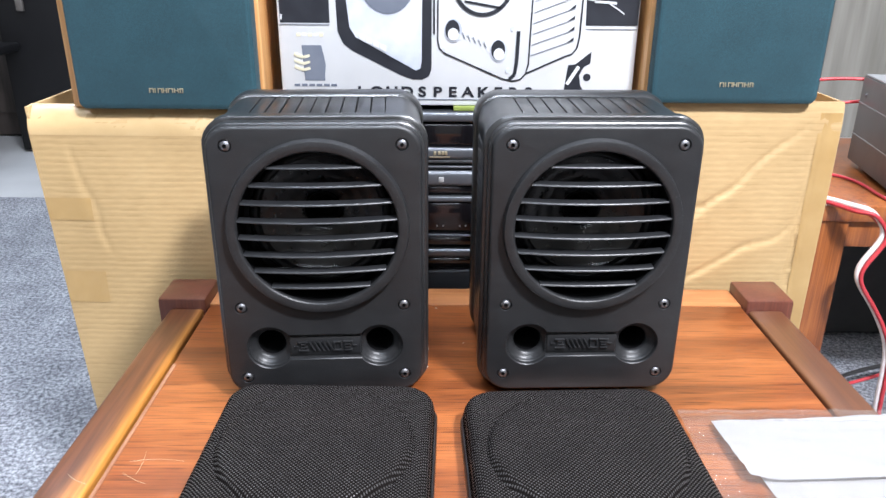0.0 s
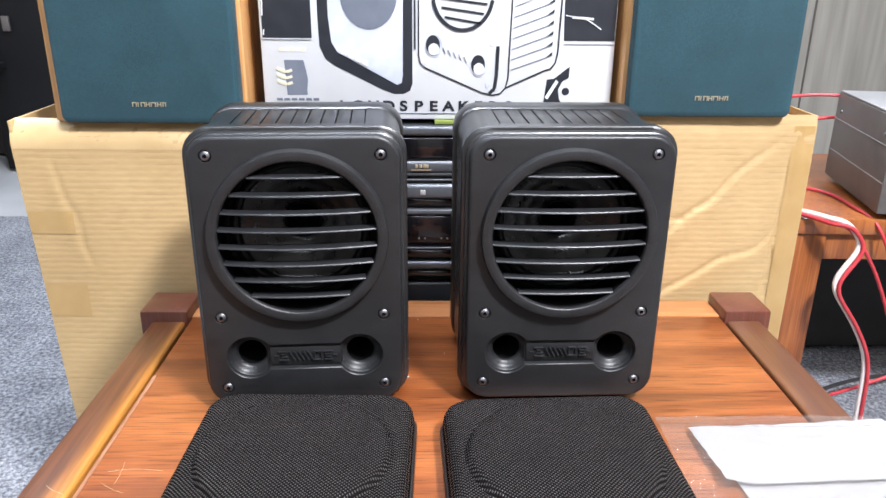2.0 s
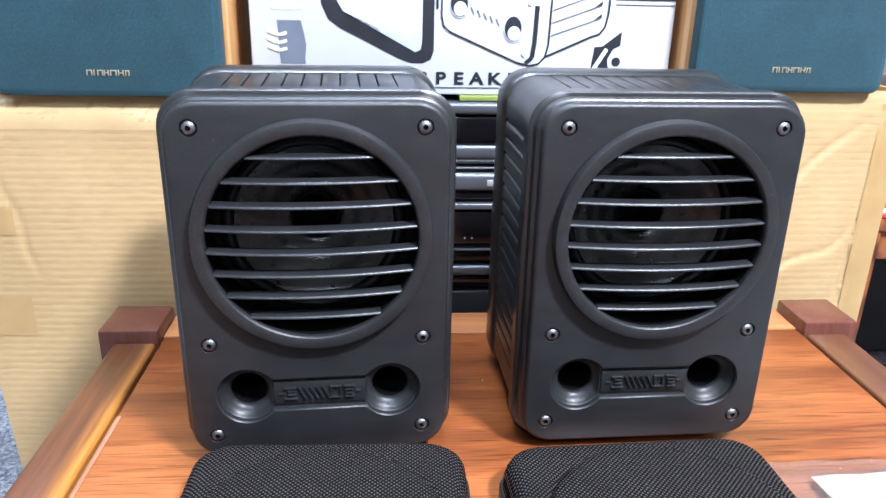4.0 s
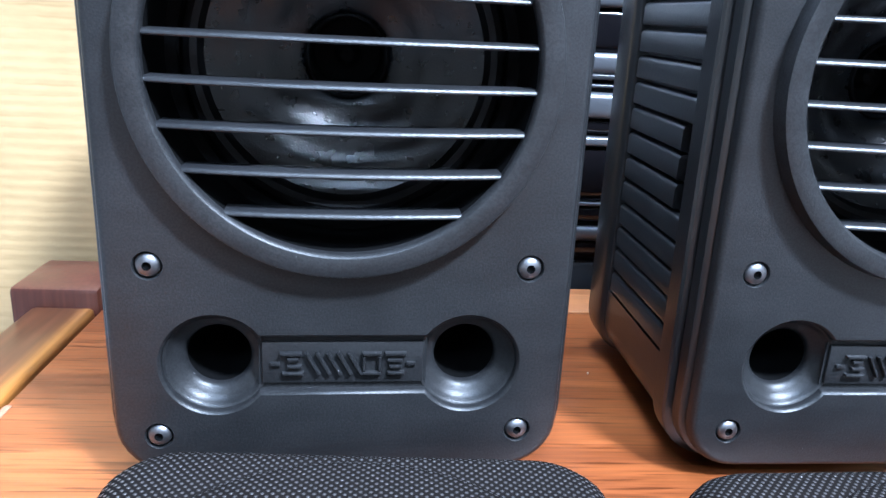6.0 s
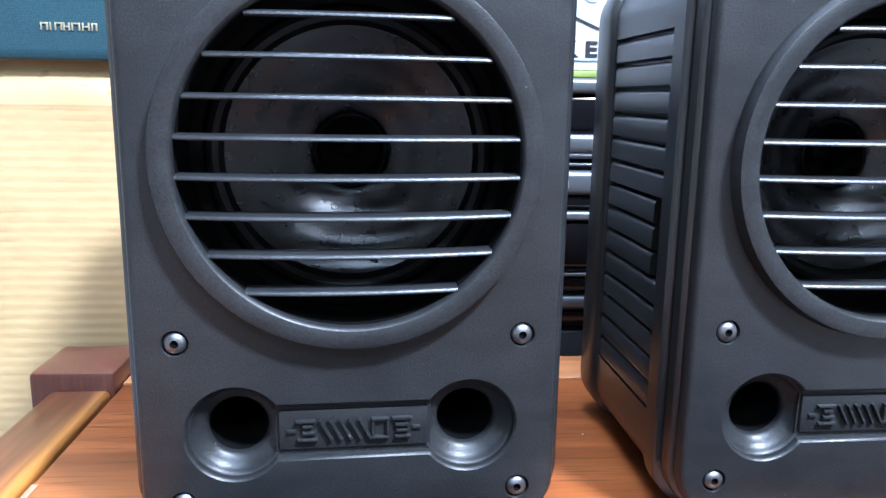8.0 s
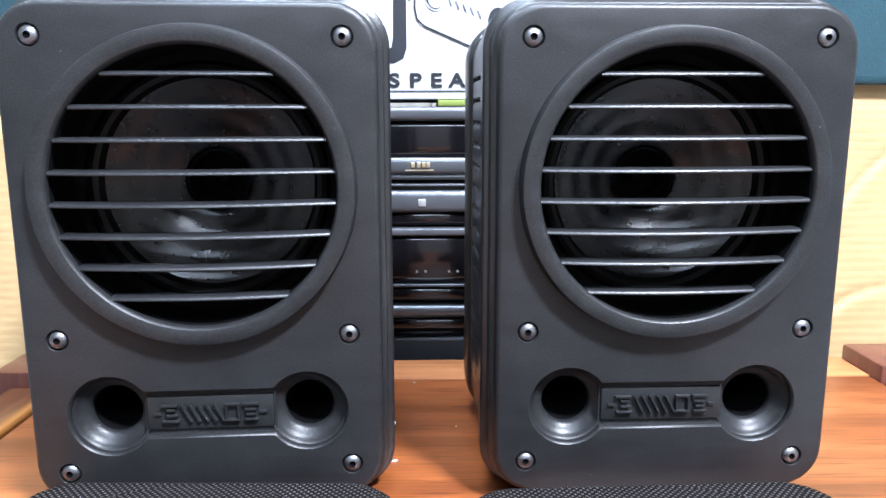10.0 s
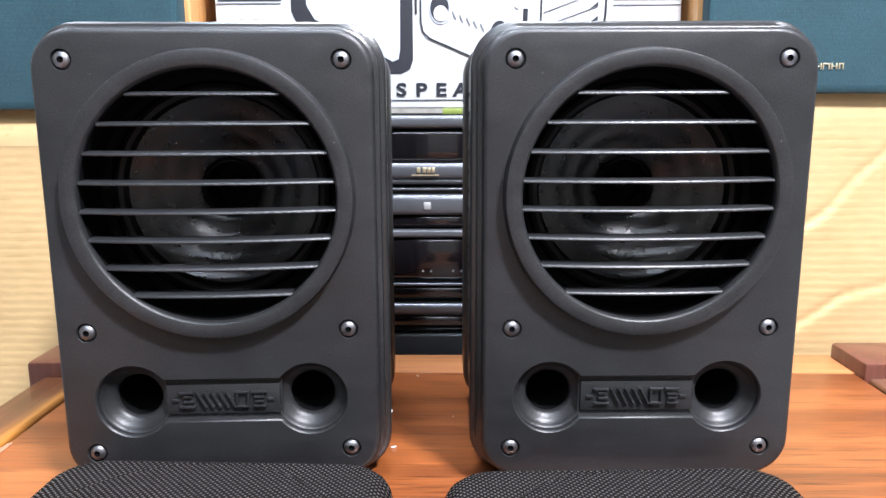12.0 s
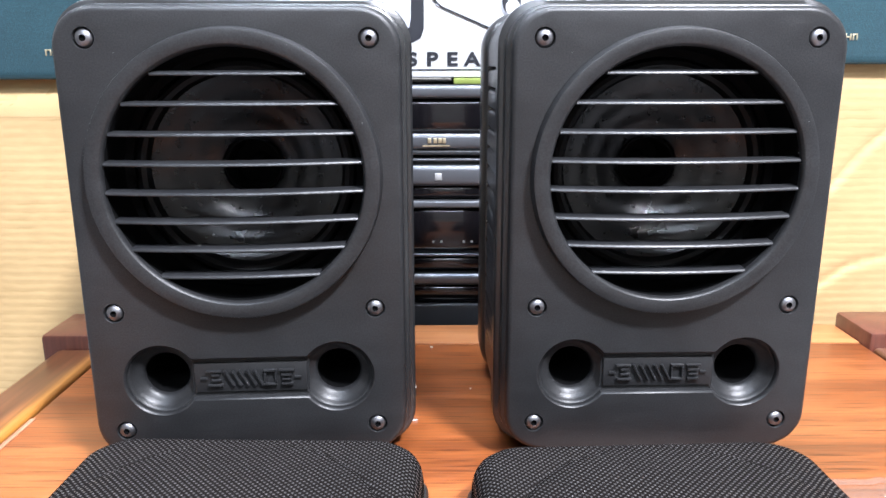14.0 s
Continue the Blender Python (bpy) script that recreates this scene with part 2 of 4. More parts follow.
def pale_panel():
    m, nt, b = shader("pale_wood_panelling")
    g = node(nt, "ShaderNodeTexNoise", {"Vector": coords(nt, (22, 22, 1.3)), "Scale": 1.0, "Detail": 6.0}).outputs[0]
    nt.links.new(ramp(nt, g, [(0.3, (0.25, 0.235, 0.20)), (0.7, (0.39, 0.365, 0.325))]), b.inputs["Base Color"])
    b.inputs["Roughness"].default_value = 0.55
    bump(nt, b, g, 0.1, 0.001)
    return m


def clear_film():
    m, nt, b = shader("clear_plastic_film")
    b.inputs["Base Color"].default_value = (0.30, 0.27, 0.25, 1)
    b.inputs["Roughness"].default_value = 0.10
    b.inputs["Specular IOR Level"].default_value = 1.0
    b.inputs["Alpha"].default_value = 0.20
    n = node(nt, "ShaderNodeTexNoise", {"Vector": coords(nt), "Scale": 45.0, "Detail": 3.0}).outputs[0]
    bump(nt, b, n, 0.9, 0.012)
    return m


PLASTIC = plastic_black()
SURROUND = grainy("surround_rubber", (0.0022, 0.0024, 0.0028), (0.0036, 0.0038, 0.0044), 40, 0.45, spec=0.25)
RUBBER = grainy("dull_rubber", (0.012, 0.012, 0.012), (0.02, 0.02, 0.02), 40, 0.75)
RIB = grainy("ribbed_plastic", (0.011, 0.0115, 0.0125), (0.016, 0.0165, 0.0172), 30, 0.30, spec=0.85)
SLAT = grainy("slat_plastic", (0.011, 0.0115, 0.013), (0.016, 0.0165, 0.018), 40, 0.38, spec=0.65)
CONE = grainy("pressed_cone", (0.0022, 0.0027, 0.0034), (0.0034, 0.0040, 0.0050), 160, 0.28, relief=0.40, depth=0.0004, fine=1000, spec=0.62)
# Near-black colour that puts the shade of recesses and holes into their surfaces.
RECESS_SHADE = grainy("recess_shade_black", (0.0018, 0.0019, 0.0021), (0.0026, 0.0027, 0.0030), 30, 0.75, spec=0.08)
STEEL = grainy("steel_screw", (0.16, 0.16, 0.17), (0.24, 0.24, 0.25), 300, 0.46, metal=1.0, relief=0.1)
MESH = punched_metal()
BOARD = veneer()
BACKRAIL = timber("back_rail_wood", (0.30, 0.110, 0.037), (0.38, 0.150, 0.052), (0.45, 0.195, 0.075), "x", 0.36)
POST = timber("post_wood", (0.082, 0.024, 0.015), (0.108, 0.033, 0.020), (0.135, 0.043, 0.026), "z", 0.3)
RAIL = rail_wood()
RAILB = timber("brown_rail_wood", (0.090, 0.034, 0.016), (0.118, 0.045, 0.020), (0.150, 0.060, 0.026), "y", 0.33)
PALEWOOD = timber("bare_edge_wood", (0.24, 0.105, 0.055), (0.33, 0.165, 0.092), (0.44, 0.25, 0.15), "y", 0.5, 0.0)
REDWOOD = timber("red_table_wood", (0.15, 0.042, 0.010), (0.25, 0.074, 0.017), (0.33, 0.108, 0.026), "z", 0.3, 0.4)
CARD = cardboard()
TAPE = grainy("brown_tape", (0.36, 0.225, 0.085), (0.43, 0.285, 0.12), 20, 0.3)
CLOTH = woven_cloth()
RIMTAPE = grainy("clear_packing_tape", (0.46, 0.315, 0.148), (0.53, 0.375, 0.185), 25, 0.33, spec=1.0)
OAK = timber("cabinet_side_wood", (0.42, 0.19, 0.06), (0.55, 0.28, 0.1), (0.66, 0.37, 0.15), "z", 0.4)
GOLD = grainy("gilt_badge", (0.55, 0.45, 0.28), (0.7, 0.6, 0.42), 100, 0.35, metal=0.8)
WHITE = grainy("white_printed_card", (0.53, 0.54, 0.55), (0.60, 0.61, 0.62), 12, 0.5, relief=0.1)
INK = grainy("navy_black_ink", (0.008, 0.009, 0.014), (0.014, 0.016, 0.022), 50, 0.45)
GREYINK = grainy("grey_ink", (0.10, 0.115, 0.15), (0.13, 0.145, 0.18), 30, 0.5)
TANINK = grainy("tan_ink", (0.50, 0.47, 0.33), (0.58, 0.54, 0.40), 30, 0.5)
SILVERINK = grainy("half_tone_ink", (0.30, 0.33, 0.40), (0.60, 0.62, 0.68), 14, 0.5, fine=500)
AUDIO = grainy("black_audio_metal", (0.028, 0.03, 0.033), (0.04, 0.042, 0.046), 20, 0.32, metal=0.3)
AUDIOGREY = grainy("grey_audio_metal", (0.085, 0.09, 0.10), (0.115, 0.12, 0.132), 20, 0.32, metal=0.5)
WINDOW = grainy("glossy_display_window", (0.004, 0.004, 0.005), (0.006, 0.005, 0.006), 10, 0.08, relief=0.0)
PAPER = grainy("white_paper", (0.56, 0.56, 0.56), (0.62, 0.62, 0.62), 8, 0.7, relief=0.15)
FILM = clear_film()
GREEN = grainy("green_card", (0.16, 0.20, 0.04), (0.22, 0.27, 0.06), 30, 0.5)
AMPGREY = grainy("brown_grey_metal", (0.11, 0.10, 0.093), (0.15, 0.137, 0.128), 30, 0.42, metal=0.3)
AMPTOP = grainy("pale_grey_metal", (0.30, 0.30, 0.30), (0.36, 0.36, 0.36), 30, 0.4, metal=0.3)
REDWIRE = grainy("red_cable_sheath", (0.42, 0.03, 0.04), (0.52, 0.05, 0.06), 60, 0.35)
WHITEWIRE = grainy("white_cable_sheath", (0.7, 0.62, 0.6), (0.8, 0.74, 0.72), 60, 0.35)
BLACKWIRE = grainy("black_cable_sheath", (0.02, 0.02, 0.022), (0.03, 0.03, 0.03), 60, 0.4)
CARPET = carpet_pile()
TILE = grainy("grey_floor_tile", (0.42, 0.43, 0.44), (0.52, 0.53, 0.54), 4, 0.35)
PANEL = pale_panel()
PLASTER = grainy("grey_ceiling_board", (0.36, 0.36, 0.36), (0.43, 0.43, 0.42), 3, 0.8)
DARKWOOD = timber("dark_door_wood", (0.014, 0.011, 0.009), (0.026, 0.020, 0.017), (0.040, 0.030, 0.026), "z", 0.6, 0.0)
DARKMETAL = grainy("black_cabinet_metal", (0.005, 0.005, 0.006), (0.008, 0.008, 0.009), 6, 0.6, spec=0.25)


# ---- building helpers ----
def part(name, bm, material, parent=None, label="", sharp=35):
    bmesh.ops.recalc_face_normals(bm, faces=bm.faces)
    me = bpy.data.meshes.new(name)
    bm.to_mesh(me)
    bm.free()
    for p in me.polygons:
        p.use_smooth = True
    me.set_sharp_from_angle(angle=radians(sharp))
    me.materials.append(material)
    ob = new(name, me)
    ob.parent = parent
    if label:
        tagged(ob, label)
    return ob


def again(ob, m):
    """One more piece on the same mesh, beside it under the same parent."""
    o = new(ob.name.split(".")[0], ob.data)
    o.parent, o.matrix_basis = ob.parent, m
    return o


def thing(name, m, label, category, group="", kind=""):
    ob = tagged(new(name), label, category, group, kind)
    ob.matrix_basis = m
    ob.empty_display_size = 0.05
    return ob


def box(x0, x1, y0, y1, z0, z1, bev=0.001, seg=2):
    bm = bmesh.new()
    bmesh.ops.create_cube(bm, size=1)
    for v in bm.verts:
        v.co = Vector(((x0 + x1) / 2 + v.co.x * (x1 - x0), (y0 + y1) / 2 + v.co.y * (y1 - y0), (z0 + z1) / 2 + v.co.z * (z1 - z0)))
    if bev:
        bmesh.ops.bevel(bm, geom=list(bm.edges), offset=bev, segments=seg, affect="EDGES", profile=0.5)
    return bm


def loft(bm, loops, first=False, last=False):
    """Skin a row of closed loops; cap the ends if wanted."""
    rows = [[bm.verts.new(p) for p in loop] for loop in loops]
    for a, b in zip(rows, rows[1:]):
        n = len(a)
        for k in range(n):
            bm.faces.new((a[k], a[(k + 1) % n], b[(k + 1) % n], b[k]))
    if first:
        bm.faces.new(rows[0])
    if last:
        bm.faces.new(rows[-1])
    return bm


def rrect(w, h, r, n=9):
    """Rounded rectangle round the origin, counter-clockwise."""
    pts = []
    for cx, cy, a0 in ((w / 2 - r, h / 2 - r, 0), (-w / 2 + r, h / 2 - r, 90), (-w / 2 + r, -h / 2 + r, 180), (w / 2 - r, -h / 2 + r, 270)):
        for k in range(n):
            a = radians(a0 + 90 * k / (n - 1))
            pts.append((cx + r * math.cos(a), cy + r * math.sin(a)))
    return pts


def circle(r, cx=0, cy=0, n=96):
    return [(cx + r * math.cos(2 * math.pi * k / n), cy + r * math.sin(2 * math.pi * k / n)) for k in range(n)]


def upright(pts, y, cz=0, cx=0):
    return [(x + cx, y, z + cz) for x, z in pts]


def flat(pts, z, cx=0, cy=0):
    return [(x + cx, y + cy, z) for x, y in pts]


def spin(profile, cx=0, cz=0, n=96, first=False, last=False):
    """Surface of revolution about an axis along y; profile of (radius, y)."""
    return loft(bmesh.new(), [upright(circle(r, 0, 0, n), y, cz, cx) for r, y in profile], first, last)


def filled(outer, holes, y):
    """A flat face in the plane y with holes in it."""
    bm = bmesh.new()
    edges = []
    for loop in [outer] + holes:
        vs = [bm.verts.new((x, y, z)) for x, z in loop]
        edges += [bm.edges.new((vs[k], vs[(k + 1) % len(vs)])) for k in range(len(vs))]
    bmesh.ops.triangle_fill(bm, use_beauty=True, use_dissolve=False, edges=edges)
    return bm


def join(*bms):
    out = bmesh.new()
    for b in bms:
        tmp = bpy.data.meshes.new("tmp")
        b.to_mesh(tmp)
        b.free()
        out.from_mesh(tmp)
        bpy.data.meshes.remove(tmp)
    bmesh.ops.remove_doubles(out, verts=out.verts, dist=1e-6)
    return out


def slab(pts, y0, y1):
    """A flat shape in x and z, extruded from y0 to y1."""
    return loft(bmesh.new(), [[(x, y0, z) for x, z in pts], [(x, y1, z) for x, z in pts]], True, True)


def cable(name, pts, r, material, parent=None, label="", category="", group=""):
    cu = bpy.data.curves.new(name, "CURVE")
    cu.dimensions, cu.bevel_depth, cu.bevel_resolution, cu.resolution_u = "3D", r, 3, 10
    sp = cu.splines.new("NURBS")
    sp.points.add(len(pts) - 1)
    for p, q in zip(sp.points, pts):
        p.co = (*q, 1)
    sp.use_endpoint_u, sp.order_u = True, 4
    cu.materials.append(material)
    ob = new(name, cu)
    ob.parent = parent
    return tagged(ob, label, category, group)


# ---- room ----
TOP = 0.443                      # height of the tabletop
X0, X1, Y0, Y1, H = -2.7, 2.3, -2.5, 3.0, 2.5


def structure(name, bm, mat, label):
    return tagged(part(name, bm, mat), label, name.split("_")[0], "", "structure")


structure("floor", box(X0, X1, Y0, Y1, -0.1, 0.0, 0), TILE, "pale grey smooth floor of the room")
structure("carpet", box(X0 + 0.01, X1 - 0.01, Y0 + 0.01, 1.96, 0.001, 0.008, 0.002), CARPET, "grey and white speckled low pile carpet")
# Ceiling is out of view; its grey is chosen to hold down bounced light.
structure("ceiling", box(X0, X1, Y0, Y1, H, H + 0.1, 0), PLASTER, "grey boarded ceiling")
north = structure("wall_north", box(X0, X1, Y1, Y1 + 0.12, 0, H, 0), PANEL, "pale grey wood panelled wall with upright joints")
joint = part("panel_joint", box(-0.004, 0.004, -0.006, -0.0005, 0.0, H, 0.001), AMPGREY, north)
joint.location = (-2.25, Y1, 0)
for k in range(1, 10):
    again(joint, pose(-2.25 + k * 0.455, Y1, 0))
# South, west and east walls are unseen; panelling picked to weaken the fill.
structure("wall_south", box(X0, X1, Y0 - 0.12, Y0, 0, H, 0), PANEL, "pale grey wood panelled wall")
structure("wall_west", box(X0 - 0.12, X0, Y0, Y1, 0, H, 0), PANEL, "pale grey wood panelled wall")
structure("wall_east", box(X1, X1 + 0.12, Y0, Y1, 0, H, 0), PANEL, "pale grey wood panelled wall")


# ---- low wooden table ----
def wooden_table():
    t = thing("low_table", pose(0.055, -0.13, 0), "low orange-brown wooden table with dark red corner posts", "table")
    lx, rx, fy, by = -0.335, 0.335, -0.40, 0.345
    part("tabletop", box(lx + 0.0025, rx - 0.0025, fy, by - 0.001, TOP - 0.03, TOP, 0.0012), BOARD, t, "orange veneered top with dark grain")
    part("back_rail", box(lx + 0.0005, rx - 0.0005, by + 0.001, by + 0.05, TOP - 0.07, TOP, 0.0015), BACKRAIL, t)
    part("edge_strip", box(lx + 0.0026, lx + 0.0062, fy, 0.20, TOP - 0.001, TOP + 0.0007, 0.0003), PALEWOOD, t, "pale strip of bare wood at the board edge")
    rail = part("side_rail", box(-0.0165, 0.0255, -0.40, 0.332, -0.07, 0.0, 0.004, 3), RAIL, t, "brown rail turning yellow along its inner side")
    rail.location = (lx - 0.0275, 0, TOP + 0.001)
    rail = part("side_rail", box(-0.0255, 0.0175, -0.40, 0.332, -0.07, 0.0, 0.004, 3), RAILB, t, "plain brown side rail")
    rail.location = (rx + 0.0275, 0, TOP + 0.001)
    post = part("corner_post", box(-0.0295, 0.0295, -0.032, 0.03, 0.008, TOP + 0.0130, 0.0036, 2), POST, t, "dark red square post standing above the top")
    post.location = (lx - 0.0295, by + 0.02, 0)
    again(post, pose(rx + 0.0295, by + 0.02, 0))
    for x in (lx - 0.0295, rx + 0.0295):
        again(post, pose(x, fy - 0.031, 0))
    part("apron", box(lx + 0.0005, rx - 0.0005, fy - 0.05, fy - 0.001, TOP - 0.07, TOP, 0.0015), BACKRAIL, t)
    return t


wooden_table()


# ---- the pair of black loudspeakers ----
ZC = 0.1410                      # middle of the front above the table
SW, SH = 0.2000, 0.2760            # outer size of the front bezel
RING_Z = 0.181
PORT_X, PORT_Z = 0.0523, 0.0590


def dogbone(r, half, n=40):
    """Outline of two round ports joined by a straight channel."""
    a = math.asin(half / r)
    pts = []
    for k in range(n + 1):
        t = -(math.pi - a) + (2 * math.pi - 2 * a) * k / n
        pts.append((PORT_X + r * math.cos(t), r * math.sin(t)))
    for k in range(n + 1):
        t = a + (2 * math.pi - 2 * a) * k / n
        pts.append((-PORT_X + r * math.cos(t), r * math.sin(t)))
    return pts


def bookshelf_speaker(m):
    s = thing("loudspeaker", m, "small black ribbed plastic loudspeaker with slatted round front", "loudspeaker", "pair of black loudspeakers")
    spots = [(x, z) for x in (-0.076, 0.076) for z in (0.027, 0.102, 0.257)]
    face = upright(rrect(SW - 0.0187, SH - 0.0166, 0.0215), 0, 0)
    outer = [(p[0], p[2] + ZC) for p in face]
    bone = [(x, z + PORT_Z) for x, z in dogbone(0.0226, 0.0136)]
    bone_in = [(x, z + PORT_Z) for x, z in dogbone(0.0213, 0.0123)]
    holes = [circle(0.0770, 0, RING_Z), bone] + [circle(0.006, x, z, 20) for x, z in spots]
    pieces = [filled(outer, holes, 0.0)]
    pieces.append(loft(bmesh.new(), [[(x, y, z) for x, z in ring] for ring, y in ((bone, 0.0), ([((a + c) / 2, (b + d) / 2) for (a, b), (c, d) in zip(bone, bone_in)], 0.0005), (bone_in, 0.0018), (bone_in, 0.0042))]))
    for x, z in spots:
        pieces.append(loft(bmesh.new(), [upright(circle(r, 0, 0, 20), y, z, x) for r, y in ((0.006, 0.0), (0.0056, 0.0006), (0.0056, 0.004))], False, True))
    steps = [(0.00935, 0.0, 0.0215), (0.0081, 0.0003, 0.022), (0.0070, 0.0013, 0.0225), (0.0062, 0.0030, 0.0225), (0.0060, 0.0058, 0.0225), (0.0082, 0.0062, 0.022), (0.0082, 0.0078, 0.022)]
    pieces.append(loft(bmesh.new(), [upright(rrect(SW - 2 * i, SH - 2 * (i - 0.00105), r), y, ZC) for i, y, r in steps]))
    part("front_panel", join(*pieces), PLASTIC, s, "matt black moulded front panel")
    bez = [(0.0084, 0.0074, 0.022), (0.0050, 0.0078, 0.0235), (0.0038, 0.0088, 0.0245), (0.0032, 0.0150, 0.0245), (0.0052, 0.0156, 0.024), (0.0052, 0.0174, 0.024), (0.0012, 0.0180, 0.0255), (0.0, 0.0192, 0.026), (0.0, 0.0310, 0.026), (0.0012, 0.0325, 0.026), (0.0095, 0.0330, 0.022)]
    part("front_bezel", loft(bmesh.new(), [upright(rrect(SW - 2 * i, SH - 2 * i, r), y, ZC) for i, y, r in bez]), RIB, s, "double stepped rim round the front")
    hw, hh, deep = SW / 2 - 0.0035, SH / 2 - 0.0035, 0.0055
    lo, hi, tx = 0.0476 - ZC, 0.2415 - ZC, 0.0624
    shell = rrect(2 * hw, 2 * hh, 0.023)
    n = len(shell) // 4
    shell = ([(hw, lo), (hw - deep, lo), (hw - deep, hi), (hw, hi)] + shell[:n] + [(tx, hh), (tx, hh - deep), (-tx, hh - deep), (-tx, hh)]
             + shell[n:2 * n] + [(-hw, hi), (-hw + deep, hi), (-hw + deep, lo), (-hw, lo)] + shell[2 * n:])
    part("cabinet_body", loft(bmesh.new(), [upright(shell, y, ZC) for y in (0.031, 0.126)]), RIB, s)
    back = [(0.0090, 0.1245, 0.022), (0.0030, 0.125, 0.025), (0.0012, 0.127, 0.026), (0.0, 0.131, 0.026), (0.0, 0.149, 0.026), (0.0020, 0.155, 0.025), (0.007, 0.159, 0.023), (0.014, 0.161, 0.02)]
    part("back_rim", loft(bmesh.new(), [upright(rrect(SW - 2 * i, SH - 2 * i, r), y, ZC) for i, y, r in back], False, True), RIB, s)
    # ribs on the sides and the top
    side = SW / 2 - 0.0090

    def wedge(length):
        bm = bmesh.new()
        sec = [(0.0, -0.0063), (0.0052, -0.0062), (0.0060, -0.0056), (0.0059, 0.0034), (0.0051, 0.0049), (0.0036, 0.0057), (0.0, 0.0059)]
        loft(bm, [[(x, y, z) for x, z in sec] for y in (-length / 2, length / 2)], True, True)
        return bm

    full = part("rib", wedge(0.086), RIB, s)
    full.matrix_basis = pose(side - 0.0004, 0.079, 0.0551)
    short = part("rib", wedge(0.0733), RIB, s)
    short.matrix_basis = pose(side - 0.0004, 0.0854, 0.0551 + 5 * 0.01376)
    for k in range(14):
        z = 0.0551 + k * 0.01376
        cut = 5 <= k <= 7
        for sgn in (1, -1):
            if sgn == 1 and k in (0, 5):
                continue
            o = again(short if cut else full, pose(sgn * (side - 0.0004), 0.0854 if cut else 0.079, z))
            if sgn < 0:
                o.matrix_basis = pose(-(side - 0.0004), 0.0854 if cut else 0.079, z) @ Matrix.Diagonal((-1, 1, 1, 1))
    roof = part("top_rib", box(-0.0063, 0.0063, -0.043, 0.043, 0.0, 0.0060, 0.0008), RIB, s)
    roof.matrix_basis = pose(-0.05504, 0.079, ZC + SH / 2 - 0.0092)
    for k in range(1, 9):
        again(roof, pose(-0.05504 + k * 0.01376, 0.079, ZC + SH / 2 - 0.0092))
    # round front: ring, slats, drive unit
    ring = [(0.0826, 0.0006), (0.0822, -0.0003), (0.0819, -0.0012), (0.0811, -0.0068), (0.0809, -0.0073), (0.0803, -0.0075), (0.0733, -0.0077), (0.0728, -0.0074), (0.0719, -0.0063), (0.0716, -0.0054), (0.0715, -0.0030)]
    part("slat_ring", spin(ring, 0, RING_Z, 128), PLASTIC, s, "raised round rim about the slats")
    # Separate part, so the shade behind the slats is painted on as black.
    part("ring_wall", spin([(0.0715, -0.0030), (0.0711, 0.0), (0.0710, 0.03)], 0, RING_Z, 128), RECESS_SHADE, s, "inner wall behind the slats, its shade painted near black")
    for k in range(8):
        dz = (k - 3.5) * 0.0162 + 0.0013
        half = math.sqrt(0.0712 ** 2 - dz ** 2) + 0.0005
        front = [(-0.0033, -0.0012), (-0.0032, -0.0006), (-0.0025, 0.0002), (-0.0012, 0.0007)]
        under = [(-0.0012, -0.0018), (-0.0028, -0.0017)]
        xs = [half * (i / 10 - 1) for i in range(21)]
        bow = lambda x: -0.0022 - 0.0082 * (1 - (x * x + dz * dz) / 0.0714 ** 2)
        bm = loft(bmesh.new(), [[(x, y + bow(x), RING_Z + dz + z) for y, z in front] + [(x, 0.0056 + 0.8 * bow(x), RING_Z + dz + 0.0009), (x, 0.0056 + 0.8 * bow(x), RING_Z + dz - 0.0013)] + [(x, y + bow(x), RING_Z + dz + z) for y, z in under] for x in xs], True, True)
        part("slat", bm, SLAT, s)
    part("driver_basket", spin([(0.0712, 0.028), (0.069, 0.0285), (0.0665, 0.0285), (0.066, 0.032)], 0, RING_Z), RECESS_SHADE, s)
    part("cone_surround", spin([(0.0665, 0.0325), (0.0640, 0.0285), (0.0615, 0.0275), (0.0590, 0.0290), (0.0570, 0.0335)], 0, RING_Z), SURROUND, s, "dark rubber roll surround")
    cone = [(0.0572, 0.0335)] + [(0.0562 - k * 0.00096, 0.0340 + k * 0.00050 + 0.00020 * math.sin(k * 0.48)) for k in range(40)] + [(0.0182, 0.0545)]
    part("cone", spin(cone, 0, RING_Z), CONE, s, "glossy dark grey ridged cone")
    throat = part("throat", spin([(0.0182, 0.0545), (0.0176, 0.0530), (0.0168, 0.0526), (0.0162, 0.0532), (0.0160, 0.056), (0.0152, 0.080)], 0, RING_Z, 48, False, True), RECESS_SHADE, s, "dark round hole in the cone")
    part("centre_plug", spin([(0.0001, 0.066), (0.003, 0.067), (0.0055, 0.071), (0.0062, 0.079)], 0, RING_Z, 32), RECESS_SHADE, throat)
    # ports and badge channel
    for sgn in (1, -1):
        flare = [(0.0216, 0.0036), (0.0208, 0.0040), (0.0202, 0.0046), (0.0196, 0.0058), (0.0184, 0.0072), (0.0168, 0.0084), (0.0152, 0.0094), (0.0140, 0.0106), (0.0134, 0.0120), (0.0133, 0.0135)]
        port = part("port", spin(flare, sgn * PORT_X, PORT_Z, 64), PLASTIC, s, "flared round bass port")
        part("port_tube", spin([(0.0133, 0.0135), (0.0130, 0.075)], sgn * PORT_X, PORT_Z, 48, False, True), RECESS_SHADE, port)
    strip = join(slab(rrect(0.070, 0.0262, 0.001, 3), 0.0042, 0.0052))
    badge = part("badge_strip", strip, PLASTIC, s, "sunk strip with a raised badge")
